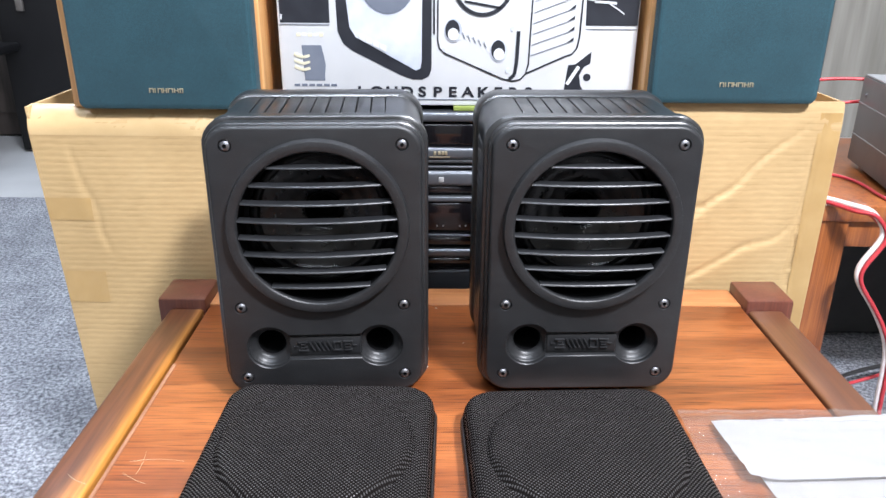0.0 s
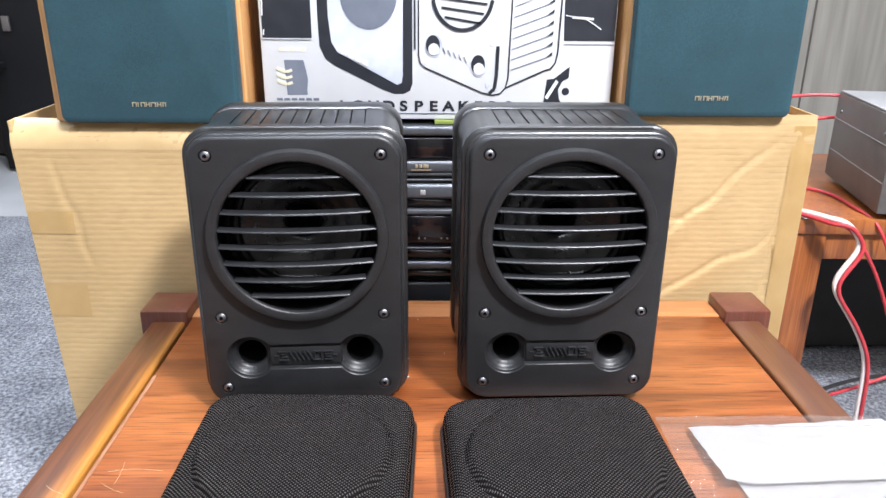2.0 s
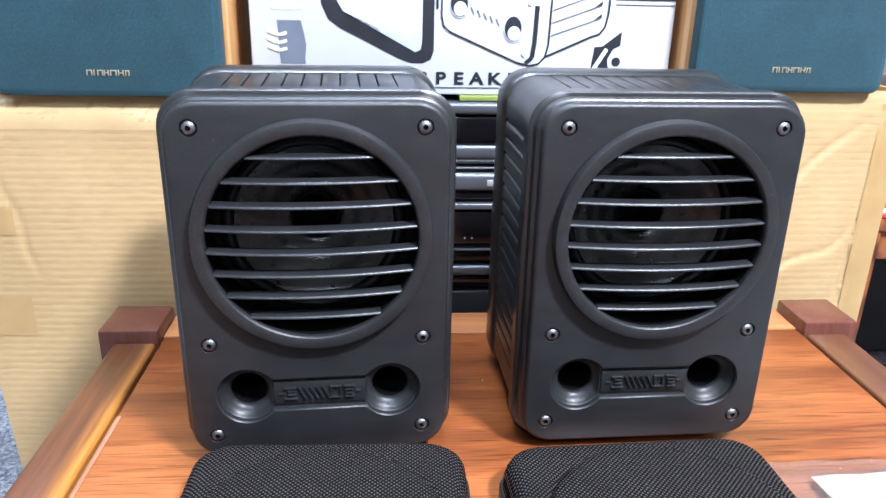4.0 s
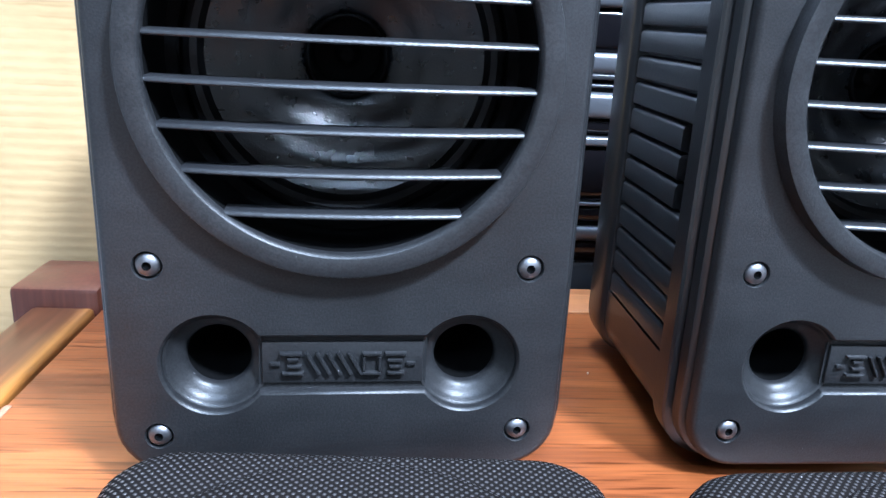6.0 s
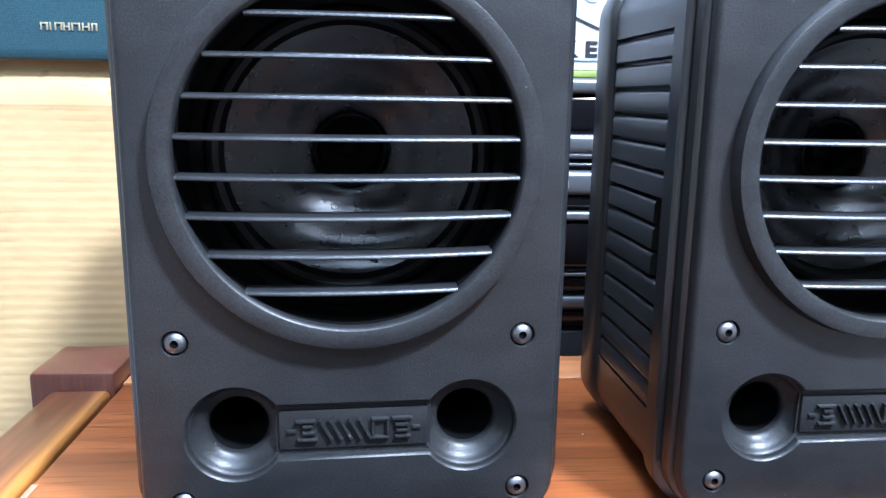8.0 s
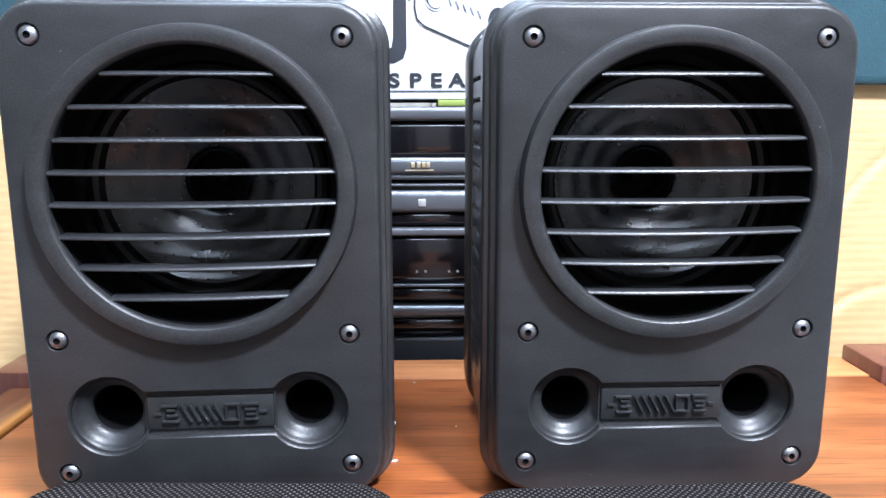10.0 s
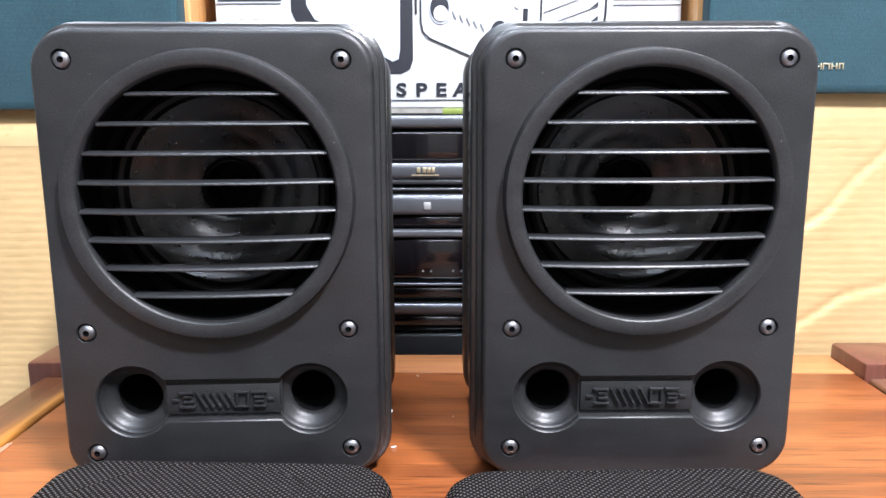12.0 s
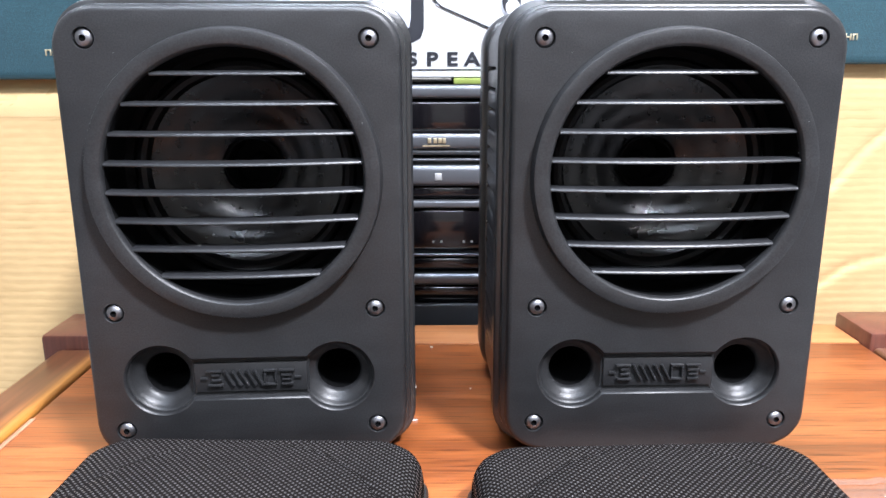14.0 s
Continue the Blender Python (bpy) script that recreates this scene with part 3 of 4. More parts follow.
    badge.location = (0, 0, PORT_Z)
    part("badge_panel", box(-0.0338, 0.0338, 0.0026, 0.0048, -0.0095, 0.0095, 0.0009), PLASTIC, badge)
    # raised badge: plain slanting strokes and blocks
    w = 0.0014
    strokes = [(x - 0.0024, 0.0044, x + 0.0024, -0.0044) for x in (-0.0128, -0.0084, -0.0040, 0.0004, 0.0048)]
    strokes += [(-0.0256, 0.0044, -0.0178, 0.0044), (-0.0226, 0.0020, -0.0192, 0.0020), (-0.0226, -0.0012, -0.0180, -0.0012), (-0.0248, -0.0044, -0.0172, -0.0044)]
    strokes += [(0.0084, 0.0044, 0.0150, 0.0044), (0.0084, -0.0044, 0.0150, -0.0044), (0.0084, 0.0026, 0.0084, -0.0026), (0.0150, 0.0026, 0.0150, -0.0026)]
    strokes += [(0.0178, 0.0044, 0.0256, 0.0044), (0.0190, 0.0014, 0.0240, 0.0014), (0.0196, -0.0014, 0.0236, -0.0014), (0.0190, -0.0044, 0.0248, -0.0044)]
    for ax, az, bx, bz in strokes:
        l = math.hypot(bx - ax, bz - az)
        ux, uz = (bx - ax) / l, (bz - az) / l
        quad = lambda g: [(ax - ux * g - uz * g, az - uz * g + ux * g), (ax - ux * g + uz * g, az - uz * g - ux * g), (bx + ux * g + uz * g, bz + uz * g - ux * g), (bx + ux * g - uz * g, bz + uz * g + ux * g)]
        bm = loft(bmesh.new(), [[(px, y, pz) for px, pz in quad(g)] for g, y in ((w / 2, 0.0030), (w / 2, 0.0011), (w / 2 - 0.0003, 0.0005))], True, True)
        part("raised_mark", bm, PLASTIC, badge)
    for sgn in (1, -1):
        part("raised_mark", box(sgn * 0.0282 - 0.002, sgn * 0.0282 + 0.002, 0.0014, 0.003, -0.0012, 0.0006, 0.0003), PLASTIC, badge)
    # screws
    head = [(0.0050, 0.0041), (0.0050, 0.0020), (0.0046, 0.0006), (0.0036, -0.0004), (0.0018, -0.0008)]
    screw = None
    sock = spin([(0.0021, -0.00075), (0.0017, 0.0004), (0.0001, 0.0006)], 0, 0, 6)
    for k, (x, z) in enumerate(spots):
        if screw is None:
            screw = part("screw", spin(head, 0, 0, 24), STEEL, s, "domed steel screw")
            screw.location = (x, 0, z)
            first = part("socket", sock, RECESS_SHADE, screw)
        else:
            o = again(screw, pose(x, 0, z, 0, 37 * k, 0))
            f = new("socket", first.data)
            f.parent = o
    foot = part("rubber_foot", loft(bmesh.new(), [flat(circle(r, 0, 0, 24), z) for r, z in ((0.009, 0.0), (0.0095, 0.001), (0.0095, 0.0175))], True, True), RUBBER, s)
    foot.location = (-0.06, 0.03, 0)
    for x, y in ((0.06, 0.03), (-0.06, 0.135), (0.06, 0.135)):
        again(foot, pose(x, y, 0))
    return s


LEFT = pose(-0.1025, 0.0045, TOP, 0, 0, 3.4)
RIGHT = pose(0.146, 0.0115, TOP, 0, 0, 1.4)
first_speaker = bookshelf_speaker(LEFT)
copy_thing(first_speaker, RIGHT)
chip = part("chipped_spot", spin([(0.0012, 0.0), (0.0009, -0.0005), (0.0001, -0.0007)], 0, 0, 10), WHITE, first_speaker, "pale chip on the bezel edge")
chip.matrix_basis = pose(0.0999, 0.024, 0.040, 0, 0, 90)


# ---- the two metal grilles lying before them ----
def speaker_grille(m):
    g = thing("speaker_grille", m, "black punched metal loudspeaker grille lying flat on the table", "grille", "pair of loose grilles")
    W, L = 0.198, 0.276
    frame_rows = [(0.0, 0.0, 0.026), (0.0, 0.0085, 0.026), (0.0012, 0.0102, 0.026), (0.0024, 0.0104, 0.025)]
    part("grille_frame", loft(bmesh.new(), [flat(rrect(W - 2 * i, L - 2 * i, r, 12), z) for i, z, r in frame_rows], True), RIB, g, "smooth black plastic edge")
    cy = 0.037

    def ray_rect(a, w, h, r):
        """Point of a rounded rectangle in direction a, seen from the ring's middle."""
        dx, dy = math.cos(a), math.sin(a)
        lo, hi = 0.0, 0.4
        for _ in range(30):
            t = (lo + hi) / 2
            qx, qy = abs(t * dx) - (w / 2 - r), abs(t * dy + cy) - (h / 2 - r)
            d = math.hypot(max(qx, 0), max(qy, 0)) + min(max(qx, qy), 0) - r
            lo, hi = (t, hi) if d < 0 else (lo, t)
        return lo * dx, lo * dy + cy

    n = 192
    loops = []
    for i, z, r in ((0.0022, 0.0102, 0.025), (0.0026, 0.0180, 0.025), (0.0036, 0.0240, 0.025), (0.0058, 0.0288, 0.024), (0.0092, 0.0322, 0.023), (0.0135, 0.0340, 0.022)):
        loops.append([(*ray_rect(2 * math.pi * k / n, W - 2 * i, L - 2 * i, r), z) for k in range(n)])
    ring = loops[-1]
    for f, rad, z in ((1.0, 0.0840, 0.0336), (1.0, 0.0822, 0.0326), (1.0, 0.0806, 0.0345), (1.0, 0.0785, 0.0382), (1.0, 0.0760, 0.0396), (1.0, 0.070, 0.0402), (1.0, 0.05, 0.0410), (1.0, 0.03, 0.0414), (1.0, 0.002, 0.0415)):
        loops.append([(rad * math.cos(2 * math.pi * k / n), cy + rad * math.sin(2 * math.pi * k / n), z) for k in range(n)])
    part("mesh_cover", loft(bmesh.new(), loops, False, True), MESH, g, "domed cover of fine punched metal", 60)
    return g


first_grille = speaker_grille(pose(-0.0965, -0.150, TOP, 0, 0, -1.5))
copy_thing(first_grille, pose(0.1295, -0.157, TOP, 0, 0, 2.0))


# ---- cartons, components and the green-fronted loudspeakers behind ----
def open_carton(x0, x1, z1, name_label, creases, tapes, left_open):
    y0, y1 = 0.288, 0.62
    c = thing("cardboard_carton", pose((x0 + x1) / 2, y0, 0.008), name_label, "cardboard box", "cartons behind the table")
    w, t = (x1 - x0) / 2, 0.004
    h = z1 - 0.008
    # front with a soft belly and creases
    bm = bmesh.new()
    nx, nz = 90, 180
    grid = []
    def surface(x, z):
        y = -0.004 * math.sin(math.pi * (x + w) / (2 * w)) * math.sin(math.pi * z / h)
        y += 0.0015 * noise.noise((x * 9 + x0, z * 7, 0.3))
        y += (0.0170 if left_open else 0.004) * max(0, 1 - (h - z) / 0.031) ** 2
        wx = x + 0.010 * noise.noise((x * 22, z * 22, 1.7 + x0))
        wz = z + 0.010 * noise.noise((x * 22, z * 22, 5.1 + x0))
        for ax, az, bx, bz, dep in creases:
            ux, uz = bx - ax, bz - az
            q = max(0, min(1, ((wx - ax) * ux + (wz - az) * uz) / (ux * ux + uz * uz)))
            d = math.hypot(wx - ax - q * ux, wz - az - q * uz)
            side = (wx - ax) * uz - (wz - az) * ux
            fade = math.sin(math.pi * min(1, max(0, q))) ** 0.5 if 0 < q < 1 else 0
            y += dep * fade * math.exp(-(d / 0.0045) ** 2) - (dep * 0.7 * fade * math.exp(-(d / 0.02) ** 2) if side > 0 else 0)
        return y

    def flare(x, z):
        """The open carton's free side leans outward towards its rim."""
        return x + left_open * min(0, x) / w * 0.012 * (z - 0.42) / 0.25

    for j in range(nz + 1):
        grid.append([(flare(-w + 2 * w * i / nx, h * j / nz), surface(-w + 2 * w * i / nx, h * j / nz), h * j / nz) for i in range(nx + 1)])
    f = [[bm.verts.new(p) for p in row] for row in grid]
    b = [[bm.verts.new((p[0], p[1] + t, p[2])) for p in row] for row in grid]
    for j in range(nz):
        for i in range(nx):
            bm.faces.new((f[j][i], f[j][i + 1], f[j + 1][i + 1], f[j + 1][i]))
            bm.faces.new((b[j][i], b[j + 1][i], b[j + 1][i + 1], b[j][i + 1]))
    for i in range(nx):
        bm.faces.new((f[nz][i], f[nz][i + 1], b[nz][i + 1], b[nz][i]))
    for j in range(nz):
        bm.faces.new((f[j][0], f[j + 1][0], b[j + 1][0], b[j][0]))
        bm.faces.new((f[j][nx], b[j][nx], b[j + 1][nx], f[j + 1][nx]))
    part("front_wall", bm, CARD, c, sharp=60)
    free_side = box(-w, -w + t, t + 0.001, y1 - y0, 0, h, 0.001)
    for v in free_side.verts:
        v.co.x = flare(v.co.x, v.co.z)
    part("side_wall", free_side, CARD, c)
    part("side_wall", box(w - t, w, t + 0.001, y1 - y0, 0, h, 0.001), CARD, c)
    part("back_wall", box(-w + t + 0.0005, w - t - 0.0005, y1 - y0 - t, y1 - y0, 0, h, 0.001), CARD, c)
    part("bottom", box(-w + t + 0.0005, w - t - 0.0005, t + 0.006, y1 - y0 - t - 0.0005, 0, t, 0), CARD, c)
    part("inner_flap", box(-w + t + 0.06 * left_open + 0.0005, w - t - 0.0005, 0.02, y1 - y0 - t - 0.0005, h - 0.014, h - 0.010, 0), CARD, c)
    if left_open:
        strip = bmesh.new()
        secs = [(z, 0.0) for z in (h - 0.034, h - 0.027, h - 0.021, h - 0.016, h - 0.010, h - 0.005, h - 0.001)] + [(h + 0.0007, 0.0012), (h + 0.0007, 0.0055)]
        loft_rows = [[strip.verts.new((flare(x, z), surface(x, min(z, h)) - 0.0002 + back, z)) for x in [-w + 0.001 + (2 * w - 0.002) * i / 30 for i in range(31)]] for z, back in secs]
        for a, b in zip(loft_rows, loft_rows[1:]):
            for i in range(30):
                strip.faces.new((a[i], a[i + 1], b[i + 1], b[i]))
        part("rim_tape", strip, RIMTAPE, c, "pale shiny tape along the folded rim", 60)
    for x, z, tw, th in tapes:
        bm = bmesh.new()
        rows = [[bm.verts.new((flare(x - tw / 2 + tw * i / 12, z), surface(x - tw / 2 + tw * i / 12, z - th / 2 + th * j / 10) - 0.0007, z - th / 2 + th * j / 10)) for i in range(13)] for j in range(11)]
        for j in range(10):
            for i in range(12):
                bm.faces.new((rows[j][i], rows[j][i + 1], rows[j + 1][i + 1], rows[j + 1][i]))
        part("tape_strip", bm, TAPE, c, "strip of shiny brown tape", 60)
    return c


open_carton(-0.492, -0.208, 0.6735, "large open tan cardboard carton standing on the carpet", [(-0.10, 0.62, -0.07, 0.47, 0.0011), (-0.13, 0.655, 0.13, 0.645, 0.001)], [(-0.113, 0.425, 0.055, 0.045), (-0.113, 0.535, 0.055, 0.03)], 1)
open_carton(0.257, 0.508, 0.686, "large tan cardboard carton with creased front on the carpet", [(-0.11, 0.47, 0.09, 0.66, 0.0023), (-0.11, 0.40, 0.10, 0.53, 0.0019), (0.085, 0.30, 0.105, 0.66, 0.0025), (-0.12, 0.535, -0.03, 0.545, 0.0035), (-0.12, 0.42, 0.0, 0.40, 0.0024)], [(0.1105, 0.46, 0.027, 0.41)], 0)


def shelf_speaker(m, w, h, badge_x, label, lap=0.0):
    s = thing("wooden_loudspeaker", m, label, "loudspeaker", "wooden loudspeakers on the cartons")
    part("cabinet", box(-w / 2 - lap, w / 2, 0.018, 0.26, 0, h, 0.002), OAK, s, "light wood veneered cabinet")
    g = loft(bmesh.new(), [upright(rrect(w - 0.010 - 2 * i, h - 0.005 - 2 * i, 0.008, 5), y, h / 2 - 0.0022) for i, y in ((0.0, 0.0175), (0.0, 0.006), (0.0015, 0.002), (0.005, 0.0), (0.0075, -0.0003))], True, True)
    cover = part("cloth_cover", g, CLOTH, s, "dark teal woven cloth cover")
    for k, wd in enumerate((0.0062, 0.0022, 0.0062, 0.0056, 0.0070, 0.0062, 0.0050)):
        x = badge_x - 0.0205 + (0, 0.0066, 0.0102, 0.0163, 0.0222, 0.0297, 0.0364)[k]
        bars = [box(x, x + 0.0011, -0.0014, -0.0002, 0.0212, 0.0268, 0.0002)]
        if wd > 0.003:
            bars += [box(x + wd - 0.0019, x + wd - 0.0008, -0.0014, -0.0002, 0.0212, 0.0268, 0.0002), box(x + 0.0012, x + wd - 0.0020, -0.0014, -0.0002, 0.0257 - 0.0022 * (k % 2), 0.0267 - 0.0022 * (k % 2), 0.0002)]
        part("badge_mark", join(*bars), GOLD, cover, "small gilt badge mark")
    return s


shelf_speaker(pose(-0.3215, 0.280, 0.6728), 0.229, 0.40, 0.0000, "teal cloth fronted loudspeaker in light wood, standing on the open carton", 0.0085)
shelf_speaker(pose(0.3635, 0.276, 0.6850), 0.214, 0.40, 0.0000, "teal cloth fronted loudspeaker in light wood, standing on the creased carton")


def audio_unit(name, z0, z1, bands, label, y=0.308):
    """A hifi component; bands of (z0, z1, material, proud, part name) on its front."""
    a = thing(name, pose(0.025, y, z0), label, "hifi unit", "stacked hifi units")
    part("case", box(-0.215, 0.215, 0.004, 0.30, 0.0, z1 - z0, 0.0015), AUDIO, a)
    for b0, b1, mat, proud, nm in bands:
        part(nm, box(-0.215, 0.215, -proud, 0.0045, b0 - z0, b1 - z0, min(0.0055, (b1 - b0) / 3), 4), mat, a)
    return a


deck = audio_unit("disc_player", 0.601, 0.6672, [(0.6545, 0.667, AUDIOGREY, 0.004, "top_lip"), (0.6227, 0.654, WINDOW, 0.0, "display_window"), (0.6055, 0.6223, AUDIOGREY, 0.003, "tray_front"), (0.601, 0.6052, AUDIO, 0.002, "bottom_lip")], "black disc player with a long dark display window, in the stack")
for k, x in enumerate((-0.014, -0.0085, -0.004, 0.0)):
    part("badge_mark", box(x - 0.011, x - 0.0075, -0.0046, -0.0030, 0.0115, 0.0165, 0.0004), GOLD, deck, "small gilt badge mark")
part("badge_mark", box(-0.030, -0.004, -0.0042, -0.0030, 0.0085, 0.0095, 0), GOLD, deck, "small gilt badge mark")
tape_deck = audio_unit("tape_deck", 0.5585, 0.5985, [(0.5952, 0.5974, AUDIOGREY, 0.003, "bright_line"), (0.571, 0.5915, AUDIOGREY, 0.006, "rounded_front"), (0.5592, 0.5705, WINDOW, 0.0, "dark_gap")], "slim grey-fronted tape unit with small square buttons, in the stack")
for x in (-0.015, 0.035):
    part("push_button", box(x - 0.0035, x + 0.0035, -0.0072, -0.0045, 0.0185, 0.0255, 0.0008), AMPTOP, tape_deck)
tuner = audio_unit("tuner", 0.4845, 0.5570, [(0.5490, 0.5568, AUDIOGREY, 0.004, "top_lip"), (0.5052, 0.5486, WINDOW, 0.0, "display_window"), (0.5002, 0.5030, AUDIOGREY, 0.003, "bright_line"), (0.4852, 0.4998, WINDOW, 0.001, "lower_panel")], "black tuner with dark glossy window and bright trim line")
for x in (-0.02, -0.012, 0.01, 0.018):
    part("indicator", box(x - 0.001, x + 0.001, -0.0008, 0.001, 0.0295, 0.0315, 0), AMPTOP, tuner)
amp_unit = audio_unit("stereo_amplifier", 0.39, 0.4835, [(0.4705, 0.4825, AUDIOGREY, 0.005, "rounded_lip"), (0.4525, 0.4700, WINDOW, 0.0, "dark_gap"), (0.395, 0.4520, AUDIO, 0.002, "front_plate")], "black amplifier with a grey top lip, lowest in its stack")
stand = thing("stereo_stand", pose(0.025, 0.308, 0.008), "low black stand carrying the hifi units", "stand")
part("stand_top", box(-0.22, 0.22, 0.0, 0.31, 0.362, 0.382, 0.002), DARKMETAL, stand)
for x in (-0.21, 0.21):
    part("stand_side", box(x - 0.008, x + 0.008, 0.0, 0.31, 0.0, 0.3615, 0.001), DARKMETAL, stand)

green = thing("green_booklet", pose(0.150, 0.316, 0.6678), "thin green booklet under the printed carton", "booklet")
part("booklet", box(-0.125, 0.10, -0.003, 0.20, 0.0, 0.0054, 0.0006), GREEN, green)


# ---- printed carton on the stack ----
def printed_carton():
    c = thing("printed_carton", pose(0.0305, 0.317, 0.6735), "white and black printed loudspeaker carton lying on the hifi stack", "cardboard box")
    zo = 0.6735
    part("carton_body", box(-0.2205, 0.2190, 0.0, 0.27, 0, 0.32, 0.0025), WHITE, c, "white card box")

    def ink(name, pts, mat, lift=0.0006, label=""):
        return part(name, slab([(x * 1.018 - 0.0305, 0.8645 + (z - 0.864) * 1.02 - zo) for x, z in pts], -lift, 0.0002 - lift * 0.2), mat, c, label)

    def stroke(name, pts, wd, mat, lift=0.0012):
        for (ax, az), (bx, bz) in zip(pts, pts[1:]):
            l = math.hypot(bx - ax, bz - az)
            nx, nz = -(bz - az) / l * wd / 2, (bx - ax) / l * wd / 2
            ink(name, [(ax + nx, az + nz), (bx + nx, bz + nz), (bx - nx, bz - nz), (ax - nx, az - nz)], mat, lift)

    ink("dark_band", [(-0.1835, 0.7745), (-0.1245, 0.7745), (-0.1245, 0.93), (-0.1835, 0.93)], INK)
    ink("dark_band", [(0.1815, 0.7735), (0.2435, 0.7735), (0.2435, 0.93), (0.1765, 0.93)], INK)
    # picture of a covered loudspeaker
    ink("picture_shape", [(-0.1165, 0.93), (-0.1165, 0.80), (-0.1155, 0.765), (-0.109, 0.750), (-0.098, 0.742), (-0.04, 0.7135), (-0.026, 0.7085), (-0.014, 0.7085), (-0.006, 0.7125), (-0.003, 0.721), (-0.003, 0.93)], INK, 0.0006)
    ink("picture_shape", [(-0.104, 0.93), (-0.104, 0.80), (-0.101, 0.770), (-0.094, 0.758), (-0.022, 0.7195), (-0.0165, 0.722), (-0.015, 0.73), (-0.013, 0.93)], SILVERINK, 0.0012)
    ink("picture_shape", [(-0.085, 0.93)] + [(-0.055 + 0.034 * math.cos(a), 0.825 + 0.04 * math.sin(a)) for a in [math.pi + k * math.pi / 14 for k in range(15)]] + [(-0.02, 0.93)], GREYINK, 0.0018)
    for k in range(4):
        x, z = -0.090 + k * 0.0085, 0.7595 - k * 0.004
        ink("picture_mark", [(x, z - 0.003), (x + 0.0065, z - 0.006), (x + 0.0065, z + 0.0005), (x, z + 0.0035)], WHITE, 0.0024)
    # picture of an open loudspeaker, drawn in lines
    stroke("picture_line", [(0.0045, 0.93), (0.0045, 0.755), (0.0065, 0.746), (0.013, 0.740), (0.083, 0.7105), (0.096, 0.7075), (0.106, 0.7095), (0.112, 0.7165), (0.115, 0.728), (0.1195, 0.93)], 0.0016, INK)
    stroke("picture_line", [(0.112, 0.7165), (0.159, 0.7375), (0.167, 0.740), (0.1725, 0.747), (0.175, 0.76), (0.1795, 0.93)], 0.0018, INK)
    stroke("picture_line", [(0.092, 0.7095), (0.0985, 0.7155), (0.1005, 0.73), (0.1015, 0.7665)], 0.0042, INK)
    stroke("picture_line", [(-0.0005, 0.93), (0.0, 0.762)], 0.0022, INK)
    for k in range(7):
        z = 0.742 + k * 0.0125
        stroke("picture_line", [(0.117 + k * 0.0006, z - 0.004), (0.168, z + 0.014)], 0.0006, GREYINK)
        ink("picture_mark", [(0.160, z + 0.0115), (0.168, z + 0.0145), (0.168, z + 0.018)], INK, 0.0014)
    for x, z in ((0.022, 0.7665), (0.0775, 0.7435)):
        ink("picture_shape", [(x + 0.0105 * math.cos(a) + 0.001, z + 0.0135 * math.sin(a)) for a in [2 * math.pi * k / 28 for k in range(28)]], SILVERINK, 0.0010)
        ink("picture_shape", [(x + 0.0085 * math.cos(a), z + 0.0115 * math.sin(a) + 0.001) for a in [2 * math.pi * k / 28 for k in range(28)]], INK, 0.0016)
        ink("picture_shape", [(x + 0.0065 * math.cos(a) + 0.001, z + 0.0070 * math.sin(a) - 0.004) for a in [2 * math.pi * k / 28 for k in range(28)]], WHITE, 0.0022)
    arc = [(0.0575 + 0.036 * math.cos(a), 0.826 + 0.041 * math.sin(a)) for a in [math.pi * (1.05 + 0.9 * k / 24) for k in range(25)]]
    stroke("picture_line", arc, 0.0045, INK)
    for k in range(3):
        z = 0.797 + k * 0.011
        stroke("picture_line", [(0.036 - k * 0.004, z + 0.003), (0.079 + k * 0.004, z - 0.004)], 0.0025, INK)
    for k in range(5):
        x, z = 0.034 + k * 0.0065, 0.7615 - k * 0.0027
        stroke("picture_line", [(x, z + 0.003), (x + 0.003, z - 0.004)], 0.0009, GREYINK)
    for x, z in ((0.011, 0.7435), (0.090, 0.7195), (0.094, 0.7695)):
        ink("picture_mark", [(x + 0.0025 * math.cos(a), z + 0.003 * math.sin(a)) for a in [2 * math.pi * k / 14 for k in range(14)]], SILVERINK, 0.0012)
    # printed marks
    ink("printed_block", [(-0.1575, 0.7065), (-0.133, 0.7065), (-0.133, 0.713), (-0.1315, 0.725), (-0.1335, 0.737), (-0.136, 0.7485), (-0.1595, 0.7485)], GREYINK)
    for k in range(3):
        z = 0.7365 - k * 0.0075
        stroke("printed_wave", [(-0.169, z + 0.002), (-0.163, z - 0.001), (-0.157, z - 0.002), (-0.1505, z)], 0.0032, TANINK)
    for k in range(5):
        ink("printed_bar", [(-0.165 + k * 0.0068, 0.7585), (-0.160 + k * 0.0068, 0.7585), (-0.160 + k * 0.0068, 0.7625), (-0.165 + k * 0.0068, 0.7625)], WHITE if k % 2 else TANINK)
    for k in range(6):
        ink("printed_bar", [(-0.171 + k * 0.009, 0.6995), (-0.164 + k * 0.009, 0.6995), (-0.164 + k * 0.009, 0.7025), (-0.171 + k * 0.009, 0.7025)], GREYINK)
    ink("printed_emblem", [(0.160, 0.694), (0.1635, 0.727), (0.172, 0.728), (0.191, 0.743), (0.1905, 0.729), (0.183, 0.725), (0.178, 0.715), (0.180, 0.703), (0.186, 0.694)], INK)
    stroke("printed_emblem", [(0.1635, 0.704), (0.1765, 0.7255)], 0.0042, WHITE)
    ink("printed_emblem", [(0.1875 + 0.0046 * math.cos(a), 0.7125 + 0.0046 * math.sin(a)) for a in [2 * math.pi * k / 24 for k in range(24)]], INK)
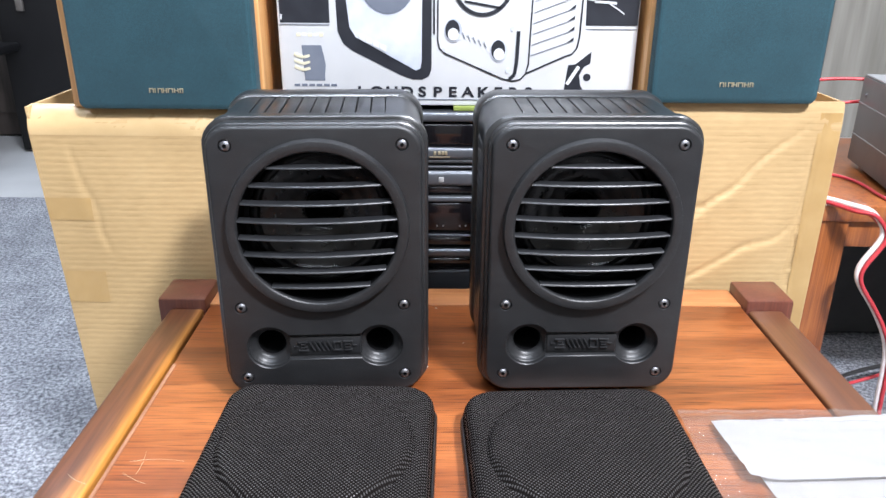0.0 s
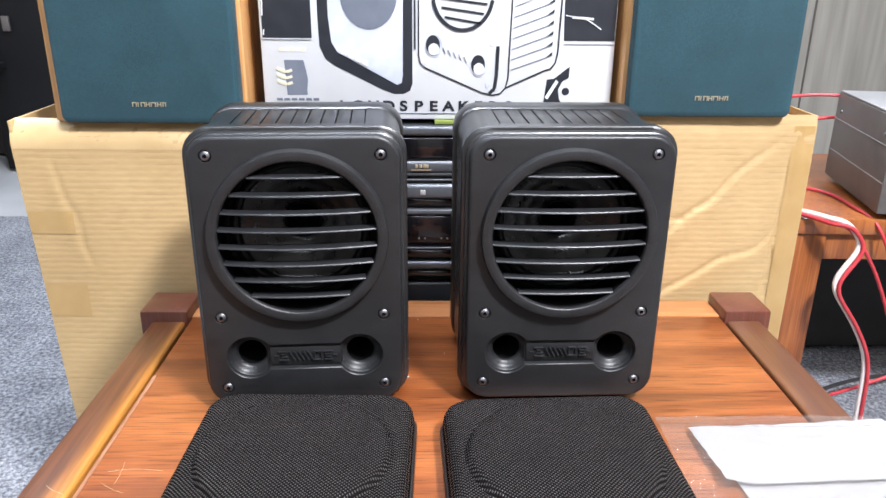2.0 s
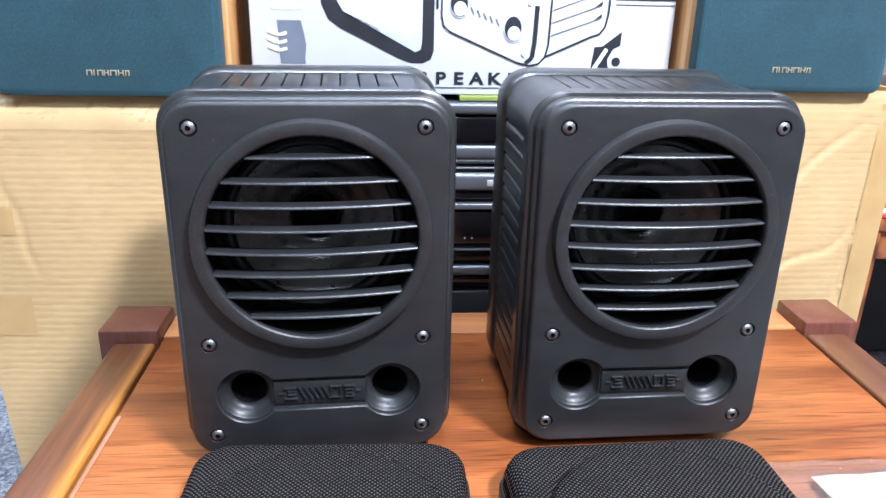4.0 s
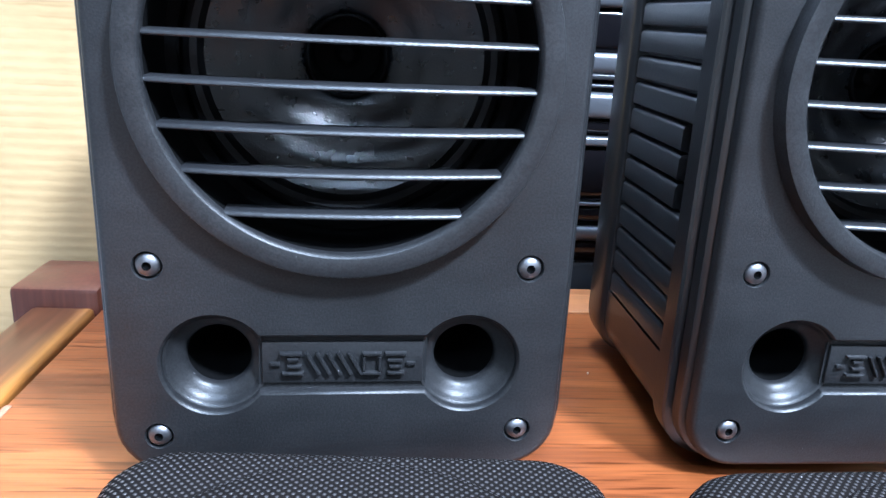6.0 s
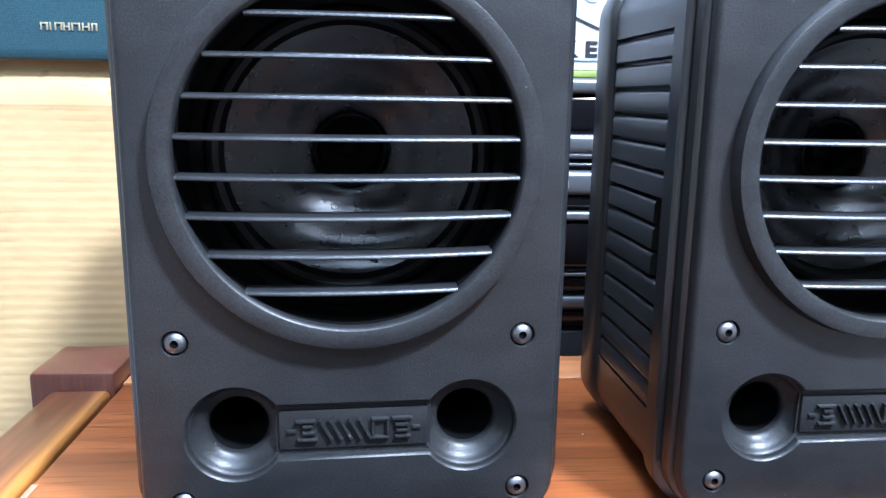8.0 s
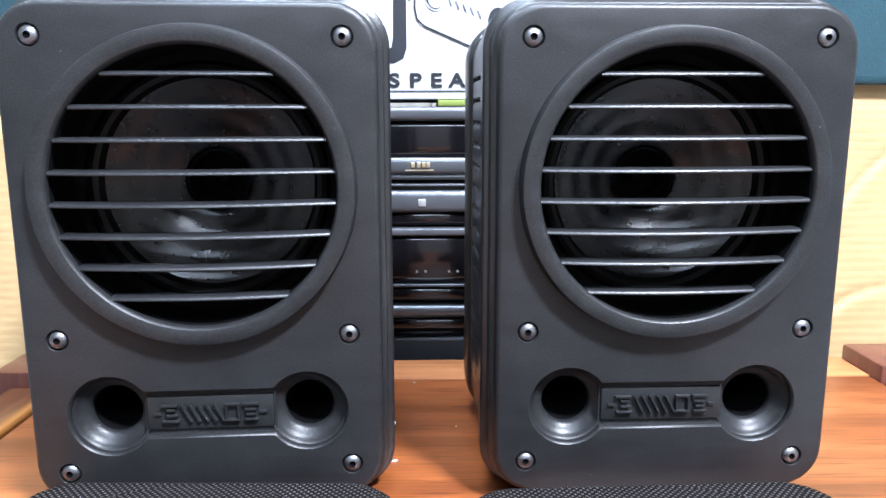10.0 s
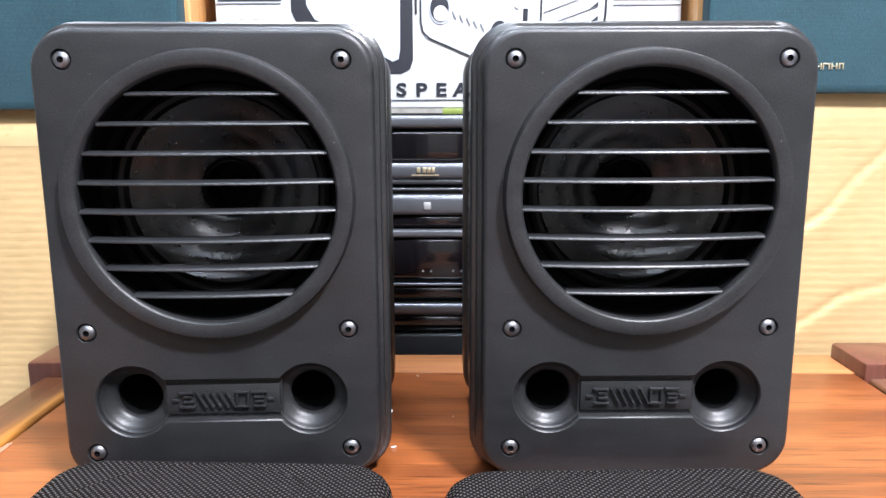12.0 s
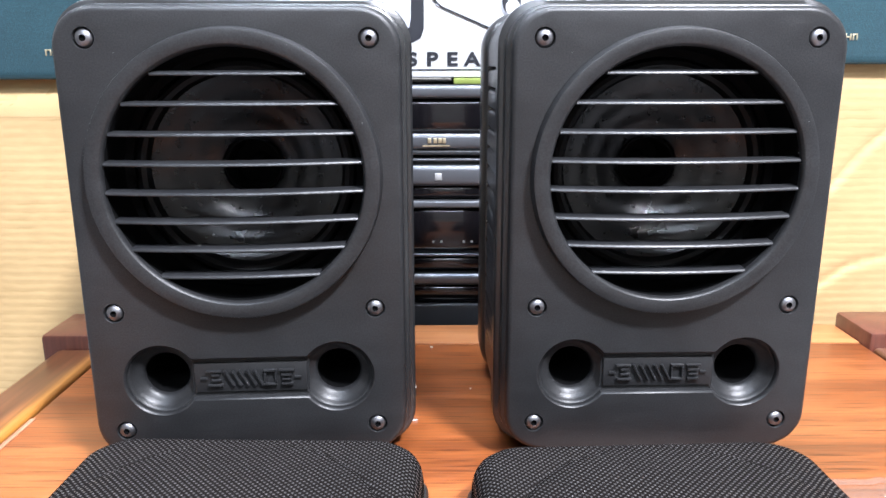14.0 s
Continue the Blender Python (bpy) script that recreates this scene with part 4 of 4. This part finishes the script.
    for pts, wd in (([(0.190, 0.801), (0.205, 0.800), (0.216, 0.799)], 0.0028), ([(0.206, 0.7995), (0.219, 0.792), (0.226, 0.787)], 0.0014), ([(0.182, 0.803), (0.194, 0.8015)], 0.0012), ([(-0.1825, 0.80), (-0.1818, 0.815), (-0.1826, 0.828)], 0.0018), ([(-0.1822, 0.778), (-0.1815, 0.784)], 0.0016)):
        stroke("rubbed_mark", pts, wd, WHITE, 0.0016)
    stroke("printed_line", [(-0.184, 0.6842), (0.243, 0.6850)], 0.0006, GREYINK)
    stroke("printed_line", [(-0.185, 0.7725), (-0.125, 0.7725)], 0.0005, GREYINK)
    stroke("printed_line", [(0.182, 0.7695), (0.244, 0.7695)], 0.0004, GREYINK)
    for k, sign in enumerate("LOUDSPEAKERS"):
        cu = bpy.data.curves.new("printed_letter", "FONT")
        cu.body, cu.size, cu.align_x, cu.extrude, cu.offset = sign, 0.0172, "CENTER", 0.0003, 0.00055
        cu.materials.append(INK)
        letter = new("printed_letter", cu)
        letter.parent = c
        letter.matrix_basis = pose(-0.0905 + k * 0.0190 - 0.0305, -0.0006, 0.6850 - zo, 90, 0, 0) @ Matrix.Diagonal((1.24, 1, 1, 1))
    return c


printed_carton()


# ---- white papers in a clear bag on the table ----
def paper_sheet(m, w, l, label, lift, seed):
    p = thing("paper_sheet", m, label, "paper", "papers on the table")
    bm = bmesh.new()
    n = 24
    vs = [[bm.verts.new((w * i / n, -l * j / n, 0.0012 + lift + 0.0025 * abs(noise.noise((i * 0.2 + seed, j * 0.22, 0))) + 0.006 * max(0, 1 - i / 3) * (j / n))) for i in range(n + 1)] for j in range(n + 1)]
    for j in range(n):
        for i in range(n):
            bm.faces.new((vs[j][i], vs[j][i + 1], vs[j + 1][i + 1], vs[j + 1][i]))
    bmesh.ops.solidify(bm, geom=bm.faces, thickness=0.0004)
    part("sheet", bm, PAPER, p)
    return p


paper_sheet(pose(0.262, -0.040, TOP + 0.002, 0, 0, 2.5), 0.20, 0.085, "white paper sheet lying in a clear bag", 0.003, 3)
paper_sheet(pose(0.272, -0.036, TOP, 0, 0, 5), 0.19, 0.27, "folded white paper lying under another sheet", 0.0, 8)


def clear_bag():
    b = thing("clear_bag", pose(0.236, -0.026, TOP), "crumpled clear plastic bag round the white papers", "plastic bag")
    bm = bmesh.new()
    nx, ny = 46, 50
    vs = [[bm.verts.new((0.215 * i / nx, -0.32 * j / ny, 0.0008 + (0.0098 if i > 5 and j > 2 else 0.003) + 0.004 * abs(noise.noise((i * 0.35, j * 0.3, 2))))) for i in range(nx + 1)] for j in range(ny + 1)]
    for j in range(ny):
        for i in range(nx):
            bm.faces.new((vs[j][i], vs[j][i + 1], vs[j + 1][i + 1], vs[j + 1][i]))
    part("film", bm, FILM, b, sharp=80)
    seam = bmesh.new()
    rows = [[seam.verts.new((0.215 * i / nx, dy, 0.0030 + lift + 0.004 * abs(noise.noise((i * 0.35, 0, 2))))) for i in range(nx + 1)] for dy, lift in ((0.0005, 0.0012), (0.0035, 0.0030), (0.0065, 0.0016), (0.0085, 0.0))]
    for r0, r1 in zip(rows, rows[1:]):
        for i in range(nx):
            seam.faces.new((r0[i], r0[i + 1], r1[i + 1], r1[i]))
    part("folded_edge", seam, FILM, b, "doubled folded edge of the film", 80)
    return b


clear_bag()


# ---- side table with the amplifier, cables ----
def side_table():
    t = thing("side_table", pose(0.622, 0.505, 0.008, 0, 0, -2), "glossy red-brown wooden side table on the carpet", "table")
    z = 0.472
    part("tabletop", box(0, 0.60, 0, 0.475, z - 0.028, z, 0.004), REDWOOD, t)
    leg = part("leg", box(0.0, 0.05, 0.0, 0.05, 0, z - 0.0285, 0.003), REDWOOD, t)
    leg.location = (0.004, 0.006, 0)
    for x, y in ((0.54, 0.006), (0.004, 0.415), (0.54, 0.415)):
        again(leg, pose(x, y, 0))
    part("apron", box(0.055, 0.539, 0.012, 0.03, z - 0.075, z - 0.0285, 0.002), REDWOOD, t)
    part("apron", box(0.010, 0.028, 0.057, 0.414, z - 0.075, z - 0.0285, 0.002), REDWOOD, t)
    return t


side_table()


def grey_amplifier():
    a = thing("amplifier", pose(0.79, 0.76, 0.4805, 0, 0, -10.6), "brown-grey metal amplifier standing on the red side table", "amplifier")
    part("case", box(0.0, 0.40, -0.27, 0.0, 0.010, 0.166, 0.003), AMPGREY, a)
    part("cover", box(0.002, 0.398, -0.267, -0.003, 0.1665, 0.1695, 0.001), AMPTOP, a, "pale grey top plate")
    for z in (0.06, 0.118):
        part("seam_strip", box(-0.0012, 0.0, -0.268, -0.002, z, z + 0.0016, 0), AMPTOP, a)
    for y in (-0.03, -0.24):
        part("case_screw", spin([(0.004, 0.0), (0.0035, -0.0015), (0.0001, -0.002)], 0, 0, 16), STEEL, a).matrix_basis = pose(0.0, y, 0.135, 0, 0, -90)
        for x in (0.05, 0.37):
            f = part("foot", loft(bmesh.new(), [flat(circle(0.016, 0, 0, 20), z) for z in (0.0, 0.0098)], True, True), RUBBER, a)
            f.location = (x, y, 0)
    return a


grey_amplifier()

sub = thing("subwoofer", pose(1.08, 0.93, 0.008), "black boxy subwoofer standing under the side table", "subwoofer")
part("cabinet", box(-0.19, 0.25, 0, 0.35, 0.012, 0.36, 0.004), DARKMETAL, sub)
part("front_cloth", box(-0.18, 0.24, -0.012, -0.0005, 0.02, 0.35, 0.004), RUBBER, sub)

hang = [(0.672, 0.455, 0.492), (0.692, 0.452, 0.470), (0.702, 0.450, 0.446), (0.668, 0.450, 0.402), (0.670, 0.450, 0.374), (0.703, 0.450, 0.335), (0.735, 0.450, 0.285), (0.752, 0.450, 0.24), (0.755, 0.452, 0.17), (0.760, 0.452, 0.11), (0.764, 0.458, 0.04), (0.785, 0.50, 0.0125)]
cable("speaker_cable", [(0.540, 0.640, 0.4845), (0.600, 0.560, 0.4845), (0.636, 0.505, 0.492), (0.655, 0.470, 0.490)] + hang, 0.0042, WHITEWIRE, None, "white speaker cable hanging beside the side table", "cable", "cables")
cable("speaker_cable", [(0.545, 0.625, 0.4843), (0.600, 0.545, 0.4843), (0.636, 0.495, 0.488), (0.657, 0.462, 0.482)] + [(x + 0.004, y - 0.006, z - 0.004) for x, y, z in hang[:-1]] + [(0.79, 0.50, 0.0117)], 0.0034, REDWIRE, None, "red speaker cable hanging beside the side table", "cable", "cables")
cable("speaker_cable", [(0.550, 0.610, 0.4838), (0.610, 0.530, 0.4838), (0.657, 0.475, 0.493), (0.690, 0.460, 0.475), (0.728, 0.460, 0.422), (0.766, 0.460, 0.356), (0.82, 0.46, 0.22)], 0.0030, REDWIRE, None, "red speaker cable hanging beside the side table", "cable", "cables")
cable("power_cable", [(0.56, 0.56, 0.05), (0.66, 0.50, 0.13), (0.74, 0.47, 0.175), (0.82, 0.46, 0.22), (0.95, 0.46, 0.28)], 0.0030, REDWIRE, None, "thin red cable slung under the side table", "cable", "cables")
cable("power_cable", [(0.55, 0.60, 0.0135), (0.70, 0.62, 0.03), (0.84, 0.70, 0.06), (1.0, 0.75, 0.05), (1.1, 0.80, 0.0135)], 0.0045, BLACKWIRE, None, "black power cable lying on the carpet", "cable", "cables")
cable("signal_cable", [(0.60, 0.78, 0.612), (0.68, 0.79, 0.632), (0.74, 0.785, 0.640), (0.80, 0.768, 0.638)], 0.003, REDWIRE, None, "thin red cable leading to the amplifier", "cable", "cables")
cable("signal_cable", [(0.62, 0.77, 0.565), (0.70, 0.78, 0.588), (0.80, 0.768, 0.598)], 0.003, REDWIRE, None, "thin red cable leading to the amplifier", "cable", "cables")
cable("signal_cable", [(0.66, 0.70, 0.4838), (0.72, 0.68, 0.4838), (0.75, 0.63, 0.4838), (0.735, 0.55, 0.4838), (0.745, 0.50, 0.4838), (0.76, 0.485, 0.45), (0.78, 0.48, 0.40)], 0.0028, REDWIRE, None, "thin red cable lying along the side table", "cable", "cables")
for pts in ([(-0.262, -0.094, 0), (-0.245, -0.088, 0), (-0.228, -0.090, 0), (-0.215, -0.093, 0)], [(-0.252, -0.080, 0), (-0.249, -0.095, 0), (-0.250, -0.110, 0)], [(-0.262, -0.108, 0), (-0.250, -0.118, 0), (-0.238, -0.122, 0)], [(-0.306, -0.112, 0.001), (-0.298, -0.120, 0.001), (-0.286, -0.124, 0.001)]):
    cable("stray_hair", [(x, y, TOP + 0.0003 + z) for x, y, z in pts], 0.00009, TANINK, None, "thin pale hair lying on the table", "hair", "hairs on the table")


for x, y, r, turn in ((-0.006, 0.066, 0.0014, 20), (0.035, 0.118, 0.0008, 70), (0.004, 0.206, 0.0013, 130), (0.198, -0.012, 0.0010, 40)):
    crumb = thing("paper_crumb", pose(x, y, TOP + 0.0002, 0, 0, turn), "tiny white crumb of paper on the table", "crumb", "crumbs on the table")
    part("flake", loft(bmesh.new(), [flat([(r * q * 1.5, r * p * 0.6) for q, p in ((1, 0), (0.4, 1), (-0.7, 0.7), (-1, -0.4), (0.1, -1))], z) for z in (0.0, 0.0005)], True, True), PAPER, crumb)


# ---- far end of the room ----
door = thing("dark_door", pose(-2.30, 2.90, 0.0), "dark brown wooden door at the end of the room", "door")
part("door_leaf", box(-0.38, 0.52, 0.0, 0.05, 0.012, 2.05, 0.004), DARKWOOD, door)
part("door_panel", box(-0.26, 0.40, -0.012, -0.0005, 0.12, 0.95, 0.006), DARKWOOD, door)
cab = thing("black_cabinet", pose(-1.55, 2.62, 0.0), "black metal cabinet with a small handle against the far wall", "cabinet")
part("body", box(-0.27, 0.35, 0.0, 0.27, 0.01, 1.25, 0.004), DARKMETAL, cab)
part("cabinet_door", box(-0.255, 0.335, -0.016, -0.0005, 0.03, 1.23, 0.004), DARKMETAL, cab)
part("handle", box(-0.17, -0.14, -0.03, -0.0165, 0.60, 0.66, 0.003), AMPGREY, cab)
chair = thing("folding_chair", pose(-1.95, 2.25, 0.0), "dark grey metal chair standing at the room's end", "chair")
leg = part("leg", loft(bmesh.new(), [flat(circle(0.016, 0, 0, 16), z) for z in (0.0, 0.44)], True, True), DARKMETAL, chair)
for x, y in ((0.19, 0.38), (-0.19, 0.0), (-0.19, 0.38)):
    again(leg, pose(x, y, 0))
leg.location = (0.19, 0.0, 0)
part("seat", box(-0.21, 0.21, -0.02, 0.40, 0.4405, 0.475, 0.01), DARKMETAL, chair)
